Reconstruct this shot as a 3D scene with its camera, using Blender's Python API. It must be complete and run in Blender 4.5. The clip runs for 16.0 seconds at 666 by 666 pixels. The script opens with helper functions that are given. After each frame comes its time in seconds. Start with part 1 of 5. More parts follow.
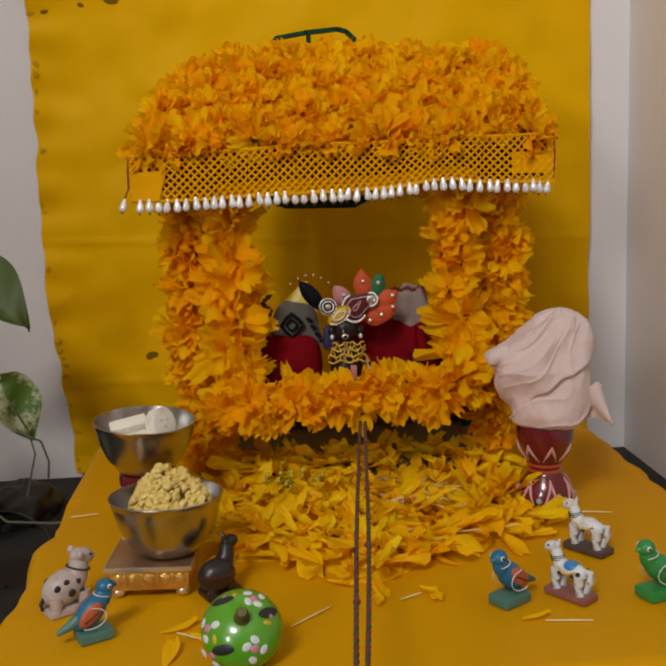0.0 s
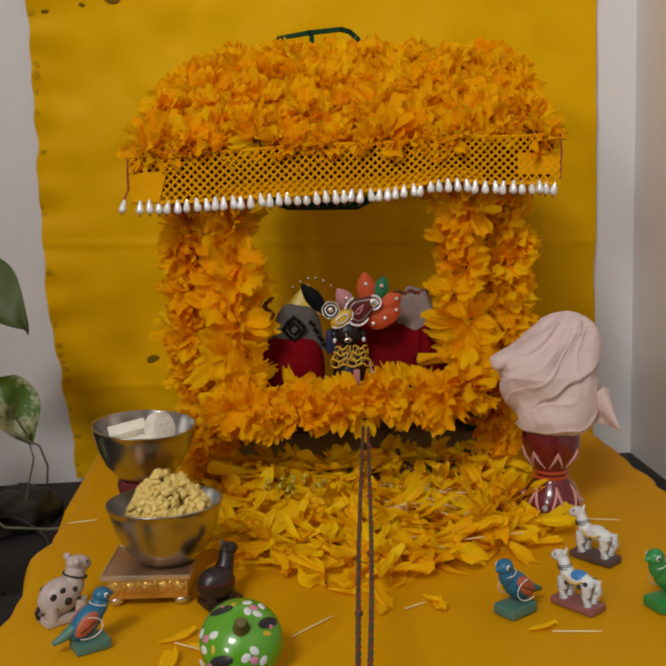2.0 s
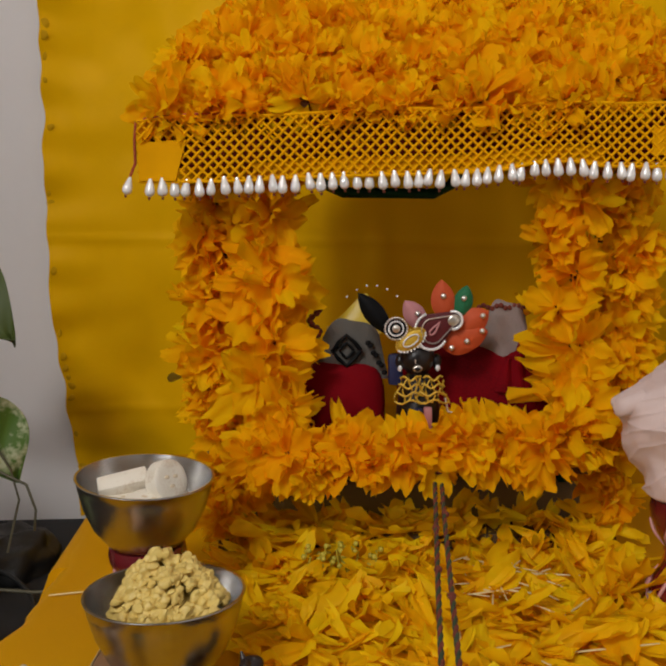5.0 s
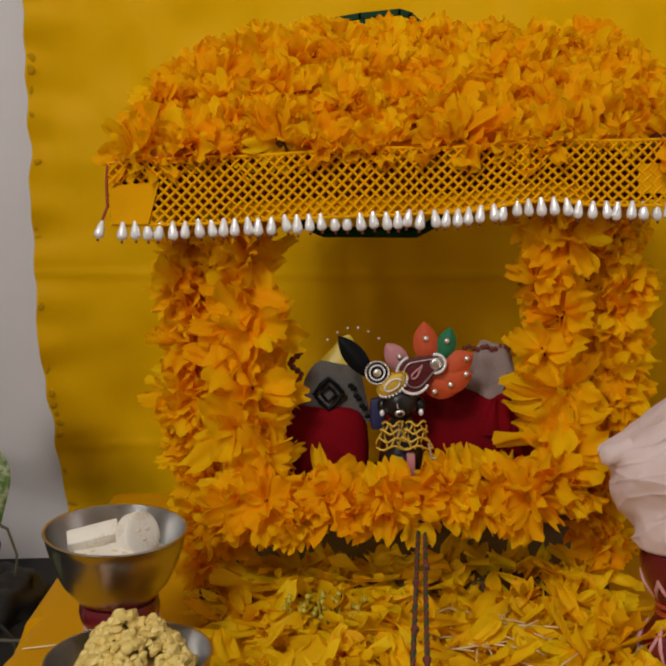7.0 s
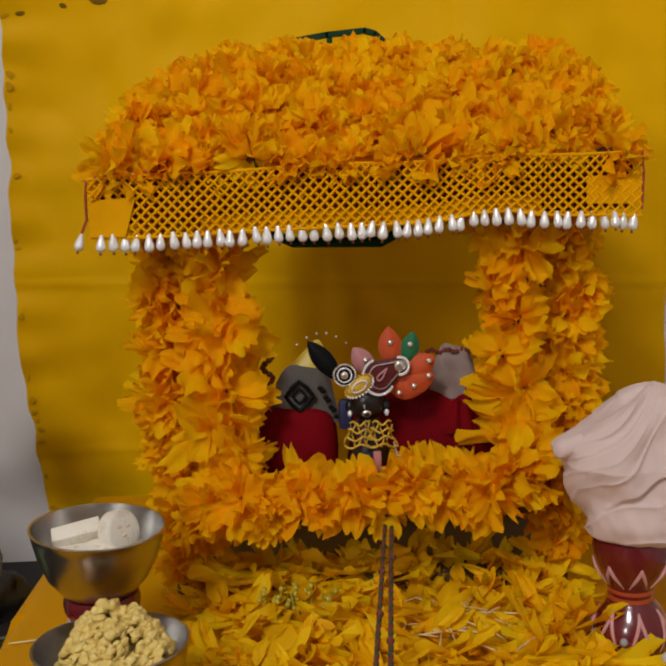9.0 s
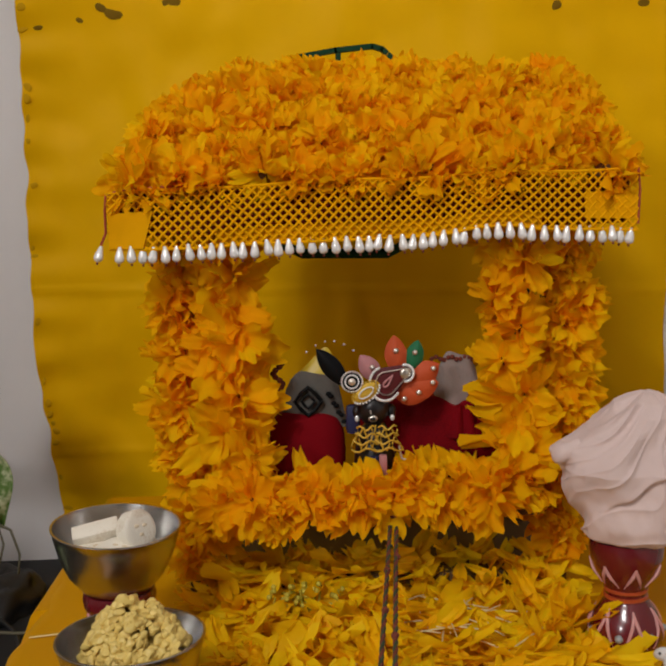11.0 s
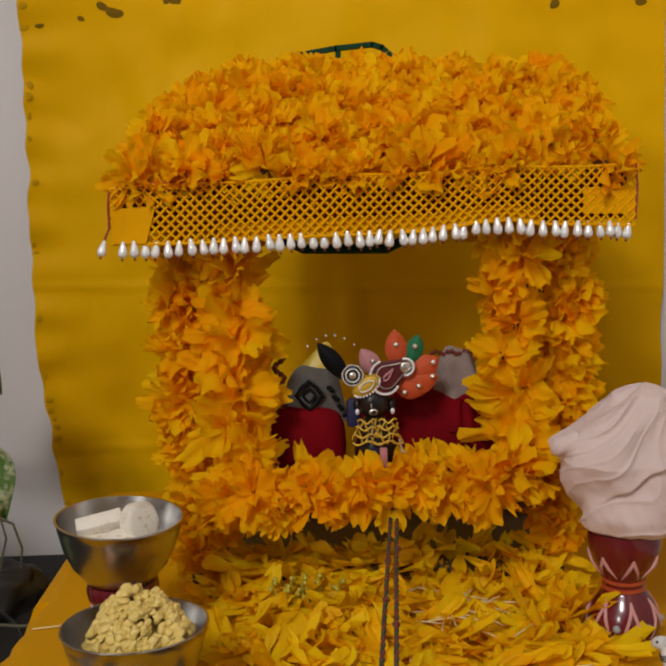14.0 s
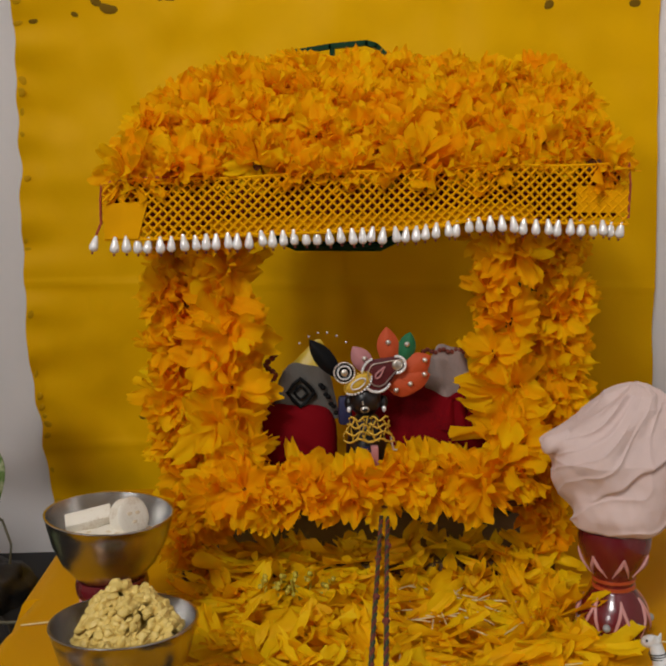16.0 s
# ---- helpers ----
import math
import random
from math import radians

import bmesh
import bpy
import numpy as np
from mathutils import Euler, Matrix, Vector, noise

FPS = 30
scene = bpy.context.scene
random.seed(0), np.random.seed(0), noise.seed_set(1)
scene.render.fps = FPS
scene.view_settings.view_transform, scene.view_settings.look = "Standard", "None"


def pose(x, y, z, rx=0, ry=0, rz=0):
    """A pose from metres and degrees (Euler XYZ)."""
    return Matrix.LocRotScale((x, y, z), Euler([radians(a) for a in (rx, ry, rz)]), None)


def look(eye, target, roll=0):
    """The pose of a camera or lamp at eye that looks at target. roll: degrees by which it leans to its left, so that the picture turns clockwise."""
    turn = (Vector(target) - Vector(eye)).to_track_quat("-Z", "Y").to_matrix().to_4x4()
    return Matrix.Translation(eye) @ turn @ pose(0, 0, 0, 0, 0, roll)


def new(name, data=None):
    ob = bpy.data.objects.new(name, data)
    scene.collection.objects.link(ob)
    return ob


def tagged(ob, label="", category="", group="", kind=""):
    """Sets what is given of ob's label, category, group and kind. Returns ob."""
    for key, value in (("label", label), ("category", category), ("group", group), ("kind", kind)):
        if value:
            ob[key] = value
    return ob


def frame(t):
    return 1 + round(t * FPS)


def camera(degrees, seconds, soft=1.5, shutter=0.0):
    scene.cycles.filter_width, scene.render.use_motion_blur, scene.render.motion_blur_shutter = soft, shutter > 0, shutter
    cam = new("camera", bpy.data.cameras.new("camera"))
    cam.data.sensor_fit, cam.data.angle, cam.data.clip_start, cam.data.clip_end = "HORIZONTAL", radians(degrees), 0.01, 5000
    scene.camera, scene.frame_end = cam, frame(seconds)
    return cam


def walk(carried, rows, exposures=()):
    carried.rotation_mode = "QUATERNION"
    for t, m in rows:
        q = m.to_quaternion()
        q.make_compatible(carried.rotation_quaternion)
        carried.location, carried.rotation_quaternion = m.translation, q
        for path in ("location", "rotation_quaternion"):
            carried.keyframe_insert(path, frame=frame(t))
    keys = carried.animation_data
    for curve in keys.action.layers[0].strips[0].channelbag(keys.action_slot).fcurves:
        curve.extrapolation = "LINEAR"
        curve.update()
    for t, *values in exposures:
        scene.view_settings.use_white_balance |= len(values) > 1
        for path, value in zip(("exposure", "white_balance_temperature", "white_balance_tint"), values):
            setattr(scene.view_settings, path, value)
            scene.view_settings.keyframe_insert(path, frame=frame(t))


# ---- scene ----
cam = camera(37.2, 16.0, 2.5)
PATH = [
    (0, (-0.068, -1.001, 0.452), (0.059, 0.967, 0.116), -2.1),
    (0.5, (-0.066, -0.995, 0.454), (0.062, 0.972, 0.115), -2.4),
    (1, (-0.066, -0.989, 0.451), (0.05, 0.98, 0.119), -2.0),
    (1.5, (-0.063, -0.991, 0.455), (0.062, 0.979, 0.134), -2.3),
    (2, (-0.066, -0.985, 0.449), (0.054, 0.984, 0.121), -2.0),
    (2.5, (-0.065, -0.986, 0.451), (0.052, 0.983, 0.121), -2.4),
    (3, (-0.071, -0.984, 0.448), (0.036, 0.985, 0.115), -2.2),
    (3.5, (-0.071, -0.98, 0.445), (0.035, 0.989, 0.111), -2.4),
    (4, (-0.075, -0.91, 0.435), (0.019, 1.053, 0.067), -2.2),
    (4.2, (-0.076, -0.864, 0.429), (-0.001, 1.102, 0.069), -1.9),
    (6.3, (-0.059, -0.71, 0.423), (-0.03, 1.271, 0.151), -0.4),
    (6.5, (-0.062, -0.71, 0.424), (-0.003, 1.27, 0.145), -0.6),
    (7, (-0.044, -0.724, 0.441), (-0.032, 1.256, 0.163), -1.3),
    (7.5, (-0.042, -0.729, 0.448), (-0.004, 1.252, 0.173), -1.6),
    (8, (-0.043, -0.741, 0.445), (0.008, 1.241, 0.184), -1.4),
    (8.5, (-0.034, -0.747, 0.446), (0.019, 1.233, 0.169), -2.0),
    (9, (-0.037, -0.766, 0.445), (0.019, 1.215, 0.18), -1.8),
    (9.2, (-0.033, -0.77, 0.445), (0.018, 1.212, 0.187), -2.0),
    (11.3, (-0.04, -0.799, 0.456), (0.004, 1.183, 0.193), -1.6),
    (11.5, (-0.038, -0.798, 0.452), (0.005, 1.184, 0.192), -1.7),
    (12, (-0.04, -0.806, 0.453), (0.002, 1.177, 0.199), -1.6),
    (12.5, (-0.038, -0.803, 0.452), (0.011, 1.18, 0.196), -1.7),
    (13, (-0.042, -0.808, 0.451), (0.0, 1.176, 0.197), -1.5),
    (13.5, (-0.04, -0.803, 0.45), (0.012, 1.179, 0.189), -1.7),
    (14, (-0.043, -0.807, 0.451), (0.007, 1.175, 0.19), -1.6),
    (14.5, (-0.042, -0.804, 0.45), (0.02, 1.178, 0.19), -1.2),
    (15, (-0.041, -0.807, 0.451), (0.016, 1.175, 0.191), -1.3),
    (15.5, (-0.041, -0.807, 0.45), (0.02, 1.176, 0.196), -1.1),
    (16, (-0.043, -0.806, 0.447), (0.023, 1.176, 0.189), -1.1),
]
walk(cam, [(t, look(eye, target, roll)) for t, eye, target, roll in PATH])

# ---- world and light ----
world = bpy.data.worlds.new("world")
scene.world = world
world.use_nodes = True
wn = world.node_tree.nodes
sky = wn.new("ShaderNodeTexSky")
sky.sky_type, sky.sun_disc = "NISHITA", False
sky.sun_elevation, sky.sun_rotation = radians(35), radians(215)
world.node_tree.links.new(sky.outputs[0], wn["Background"].inputs[0])
wn["Background"].inputs[1].default_value = 0.06
scene.view_settings.exposure = 0.0


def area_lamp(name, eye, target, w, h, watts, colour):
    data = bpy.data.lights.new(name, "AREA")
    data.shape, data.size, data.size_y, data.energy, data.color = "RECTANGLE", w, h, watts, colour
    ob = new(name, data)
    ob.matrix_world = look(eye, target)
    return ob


# fill lamp added high in front wall; daylight through a small unseen lower window
area_lamp("added_fill_light", (-1.00, -2.77, 2.58), (0.1, 0.2, 0.40), 0.8, 0.6, 55, (1.0, 0.98, 0.96))
area_lamp("low_window_light", (-1.52, -2.77, 1.23), (0.05, 0.2, 0.40), 0.42, 0.42, 16, (1.0, 0.98, 0.97))


# ---- materials ----
def material(name, colour, rough=0.6, metal=0.0, vary=0.12, scale=40.0, bump=0.15, bump_scale=180.0, island=0.0,
             obj=0.0, translucent=0.0, colour2=None, sheen=0.0, coat=0.0, dist=0.002, spec=0.5):
    """A surface with two scales of noise in its colour, fine relief, and where asked a hue that goes from piece to piece."""
    m = bpy.data.materials.new(name)
    m.use_nodes = True
    t = m.node_tree
    n, ln = t.nodes, t.links.new
    b = n["Principled BSDF"]
    b.inputs["Roughness"].default_value, b.inputs["Metallic"].default_value = rough, metal
    b.inputs["Specular IOR Level"].default_value = spec
    b.inputs["Sheen Weight"].default_value = sheen
    b.inputs["Coat Weight"].default_value = coat
    co = n.new("ShaderNodeTexCoord")
    big = n.new("ShaderNodeTexNoise")
    big.inputs["Scale"].default_value, big.inputs["Detail"].default_value = scale, 4
    fine = n.new("ShaderNodeTexNoise")
    fine.inputs["Scale"].default_value, fine.inputs["Detail"].default_value = bump_scale, 5
    ln(co.outputs["Object"], big.inputs["Vector"])
    ln(co.outputs["Object"], fine.inputs["Vector"])
    c2 = colour2 or tuple(c * 0.55 for c in colour)
    mix = n.new("ShaderNodeMix")
    mix.data_type = "RGBA"
    mix.inputs["A"].default_value, mix.inputs["B"].default_value = (*colour, 1), (*c2, 1)
    src = None
    terms = [(big.outputs["Fac"], vary * 2.2, -0.5 * vary * 2.2 + 0.0), (fine.outputs["Fac"], vary, -0.5 * vary)]
    if island:
        geo = n.new("ShaderNodeNewGeometry")
        terms.append((geo.outputs["Random Per Island"], island, 0.0))
    if obj:
        oi = n.new("ShaderNodeObjectInfo")
        terms.append((oi.outputs["Random"], obj, 0.0))
    for out, mul, add in terms:
        ma = n.new("ShaderNodeMath")
        ma.operation = "MULTIPLY_ADD"
        ln(out, ma.inputs[0])
        ma.inputs[1].default_value, ma.inputs[2].default_value = mul, add
        if src is None:
            src = ma.outputs[0]
        else:
            ad = n.new("ShaderNodeMath")
            ln(src, ad.inputs[0])
            ln(ma.outputs[0], ad.inputs[1])
            src = ad.outputs[0]
    cl = n.new("ShaderNodeClamp")
    ln(src, cl.inputs[0])
    ln(cl.outputs[0], mix.inputs["Factor"])
    ln(mix.outputs["Result"], b.inputs["Base Color"])
    if bump:
        bp = n.new("ShaderNodeBump")
        bp.inputs["Strength"].default_value, bp.inputs["Distance"].default_value = bump, dist
        ln(fine.outputs["Fac"], bp.inputs["Height"])
        ln(bp.outputs[0], b.inputs["Normal"])
    if translucent:
        tr = n.new("ShaderNodeBsdfTranslucent")
        ms = n.new("ShaderNodeMixShader")
        ms.inputs[0].default_value = translucent
        ln(mix.outputs["Result"], tr.inputs[0])
        ln(b.outputs[0], ms.inputs[1])
        ln(tr.outputs[0], ms.inputs[2])
        ln(ms.outputs[0], n["Material Output"].inputs[0])
    return m


M_WALL = material("wall_paint", (0.82, 0.79, 0.78), 0.75, vary=0.16, scale=3, colour2=(0.62, 0.60, 0.58), bump=0.1, bump_scale=60)
M_ROOM = material("brown_paint", (0.15, 0.13, 0.115), 0.8, vary=0.2, scale=3, bump=0.05)
# dark grey stone, coloured near black to include the shade beside the table
M_FLOOR = material("shade_darkened_stone", (0.012, 0.012, 0.013), 0.7, vary=0.3, scale=6, bump=0.05)
M_BACKCLOTH = material("mustard_satin", (0.80, 0.43, 0.0005), 0.50, vary=0.4, scale=5, colour2=(0.62, 0.32, 0.0005), bump=0.10, bump_scale=900, spec=0.05, dist=0.0006)
M_TABLECLOTH = material("orange_satin", (0.64, 0.31, 0.002), 0.5, vary=0.25, scale=6, colour2=(0.53, 0.235, 0.001), bump=0.10, bump_scale=900, spec=0.06, dist=0.0006)
M_HEM = material("brown_hem_thread", (0.58, 0.31, 0.002), 0.7, vary=0.5, scale=80, spec=0.1)
M_MOTIF = material("dark_printed_motif", (0.20, 0.11, 0.008), 0.7, vary=0.5, scale=60, spec=0.05)
M_ROOFPETAL = material("orange_marigold", (1.0, 0.70, 0.004), 0.7, vary=0.2, scale=60, island=0.75, obj=0.2, colour2=(1.0, 0.385, 0.001), translucent=0.5, bump=0.2, bump_scale=300, spec=0.06)
M_PETAL = material("yellow_marigold", (1.0, 0.68, 0.004), 0.7, vary=0.2, scale=60, island=0.7, obj=0.3, colour2=(1.0, 0.42, 0.001), translucent=0.5, bump=0.2, bump_scale=300, spec=0.06)
M_LOOSE = material("loose_petal", (1.0, 0.73, 0.006), 0.55, vary=0.2, scale=60, island=0.85, colour2=(0.98, 0.50, 0.002), translucent=0.4, bump=0.2, bump_scale=300, spec=0.12)
M_CALYX = material("dried_calyx", (0.14, 0.05, 0.012), 0.8, vary=0.4)
M_LACE = material("yellow_crochet", (0.82, 0.385, 0.001), 0.8, spec=0.05, vary=0.25, scale=90, bump=0.5, bump_scale=1500, dist=0.0005)
M_LACECLOTH = material("yellow_trim_cloth", (0.74, 0.335, 0.001), 0.8, spec=0.05, vary=0.2, scale=60, bump=0.3, bump_scale=1200, dist=0.0004)
M_RED = material("red_velvet", (0.19, 0.002, 0.006), 0.85, vary=0.9, scale=26, colour2=(0.035, 0.001, 0.002), spec=0.1, bump=0.3, bump_scale=700)
M_MAROON = material("maroon_enamel", (0.10, 0.008, 0.010), 0.4, vary=0.3, bump=0.1)
M_CORDRED = material("maroon_cord", (0.20, 0.04, 0.022), 0.8, vary=0.5, scale=250, colour2=(0.05, 0.03, 0.012), bump=0.8, bump_scale=900)
M_CORDGREEN = material("olive_cord", (0.045, 0.07, 0.03), 0.8, vary=0.5, scale=250, bump=0.8, bump_scale=900)
M_PIPING = material("red_piping", (0.36, 0.05, 0.015), 0.7, vary=0.3)
M_PEARL = material("white_pearl", (0.88, 0.87, 0.85), 0.20, 0.25, vary=0.06, bump=0, coat=0.5)
M_LINING = material("brown_lining", (0.14, 0.016, 0.005), 0.8, vary=0.3, spec=0.1)
M_GREENMETAL = material("dark_green_paint", (0.008, 0.045, 0.018), 0.6, vary=0.3, bump=0.05, spec=0.12)
M_WOOD = material("dark_wood", (0.085, 0.035, 0.016), 0.55, vary=0.5, scale=30, bump=0.2)
# base board wood; its dark brown carries the shade under the swing
M_PLANK = material("shade_darkened_plank", (0.10, 0.055, 0.016), 0.6, vary=0.4, scale=25, bump=0.2)
M_STEEL = material("brushed_steel", (0.49, 0.475, 0.45), 0.27, 1.0, vary=0.35, scale=24, bump=0.06, bump_scale=300)
M_BANANA = material("banana_flesh", (0.84, 0.78, 0.66), 0.5, vary=0.9, scale=60, colour2=(0.50, 0.35, 0.20), bump=0.2, bump_scale=500)
M_BANANACORE = material("banana_core", (0.72, 0.60, 0.42), 0.5, vary=0.4, scale=200, bump=0.3)
M_HALWA = material("semolina_halwa", (0.74, 0.55, 0.16), 0.45, vary=0.5, scale=120, colour2=(0.50, 0.30, 0.08), bump=0.5, bump_scale=420, dist=0.001)
M_LACQ = material("maroon_lacquer", (0.135, 0.006, 0.011), 0.25, vary=0.35, scale=50, coat=0.6, bump=0.03)
M_LACQORANGE = material("orange_lacquer", (0.45, 0.07, 0.02), 0.3, coat=0.5, bump=0)
M_PINKSTROKE = material("pale_pink_paint", (0.62, 0.30, 0.28), 0.45, vary=0.3, bump=0)
M_GREYDOT = material("grey_paint_dot", (0.33, 0.35, 0.36), 0.45, bump=0)
M_TURBAN = material("pale_pink_cotton", (0.69, 0.53, 0.49), 0.85, vary=0.3, scale=30, colour2=(0.53, 0.42, 0.42), bump=0.4, bump_scale=1500, sheen=0.2, dist=0.0005)
M_DARKPOT = material("dark_clay", (0.035, 0.02, 0.016), 0.7, vary=0.3)
M_BRASS = material("embossed_brass", (0.74, 0.46, 0.11), 0.34, 0.85, vary=0.5, scale=90, colour2=(0.38, 0.18, 0.05), bump=0.8, bump_scale=260, dist=0.002)
M_BRASSTOP = material("copper_sheet", (0.46, 0.27, 0.15), 0.3, 0.8, vary=0.4, scale=60, bump=0.3, bump_scale=200)
M_SILVER = material("silver_edge", (0.75, 0.70, 0.62), 0.3, 0.9, vary=0.2)
M_LIDGREEN = material("green_lacquer", (0.10, 0.34, 0.012), 0.28, vary=0.2, scale=40, coat=0.5, bump=0.03)
M_STEM = material("brown_stem", (0.12, 0.10, 0.02), 0.6, vary=0.5, scale=80)
M_WHITEPAINT = material("white_paint", (0.70, 0.70, 0.69), 0.4, vary=0.35, bump=0.05)
M_PINKPAINT = material("pink_paint", (0.66, 0.20, 0.33), 0.4, bump=0)
M_DARKPAINT = material("black_paint", (0.02, 0.02, 0.018), 0.45, bump=0)
M_YELLOWPAINT = material("yellow_paint", (0.66, 0.42, 0.03), 0.45, bump=0)
M_BLUEPAINT = material("teal_blue_paint", (0.015, 0.14, 0.26), 0.38, vary=0.6, bump=0.05)
M_SKYPAINT = material("bright_blue_paint", (0.04, 0.22, 0.52), 0.4, bump=0.05)
M_SALMON = material("salmon_paint", (0.44, 0.10, 0.04), 0.45, vary=0.4, scale=120, bump=0.1)
M_TEALBASE = material("sea_green_base_paint", (0.075, 0.19, 0.15), 0.45, vary=0.3, scale=90, colour2=(0.05, 0.11, 0.09), bump=0.1)
M_PARROT = material("leaf_green_paint", (0.03, 0.26, 0.06), 0.38, vary=0.3, scale=80, bump=0.05)
M_ROSEBASE = material("dusty_rose_base_paint", (0.28, 0.10, 0.09), 0.5, vary=0.3, scale=90, bump=0.1)
M_BROWNBASE = material("dark_brown_base_paint", (0.09, 0.06, 0.055), 0.5, vary=0.3, scale=90, bump=0.1)
M_COWPAINT = material("cream_grey_paint", (0.48, 0.39, 0.35), 0.45, vary=0.7, scale=90, bump=0.1)
M_BROWNTOY = material("dark_brown_toy_paint", (0.022, 0.013, 0.012), 0.35, vary=0.4, scale=70, bump=0.1)
M_LEAF = material("pothos_leaf", (0.075, 0.105, 0.018), 0.55, vary=0.3, scale=25, colour2=(0.02, 0.05, 0.01), bump=0.15, bump_scale=60, translucent=0.15)
M_LEAFVAR = material("variegated_leaf", (0.10, 0.19, 0.03), 0.4, vary=3.2, scale=26, colour2=(0.52, 0.54, 0.33), bump=0.15, translucent=0.15)
M_VINE = material("vine_stem", (0.10, 0.09, 0.05), 0.6, vary=0.4)
M_DARKBOX = material("dark_plastic", (0.012, 0.012, 0.012), 0.5, vary=0.4, scale=12)
M_SOIL = material("potting_soil", (0.03, 0.02, 0.013), 0.9, vary=0.5, scale=90, bump=1.0, bump_scale=200)
M_STRAW = material("pale_straw", (0.80, 0.66, 0.32), 0.5, vary=0.3, scale=60)
M_FLORETGREEN = material("green_floret", (0.55, 0.46, 0.04), 0.5, vary=0.5, scale=150)
M_IDOL = material("dark_idol_stone", (0.012, 0.009, 0.009), 0.32, vary=0.3, bump=0.1)
M_GOLD = material("gold_mesh_cloth", (0.62, 0.38, 0.03), 0.4, 0.3, vary=0.5, scale=200, bump=0.6, bump_scale=500)
M_GREYPATCH = material("grey_brocade", (0.115, 0.105, 0.09), 0.7, vary=0.5, scale=120, bump=0.4, bump_scale=600)
M_PALEPATCH = material("pale_grey_brocade", (0.30, 0.24, 0.22), 0.7, vary=0.5, scale=90, bump=0.4, bump_scale=600)
M_ORANGECLOTH = material("orange_felt", (0.52, 0.07, 0.012), 0.7, vary=0.2, bump=0.2)
M_GREENCLOTH = material("green_felt", (0.01, 0.14, 0.05), 0.7, vary=0.2, bump=0.2)
M_PINKCLOTH = material("pink_felt", (0.48, 0.20, 0.20), 0.7, vary=0.2, bump=0.2)
M_FEATHER = material("black_feather", (0.004, 0.004, 0.0045), 0.6, spec=0.15, vary=0.3)
M_BLUECLOTH = material("navy_cloth", (0.010, 0.012, 0.06), 0.6, vary=0.3)
M_YELLOWSILK = material("yellow_silk", (0.60, 0.42, 0.02), 0.4, vary=0.2)


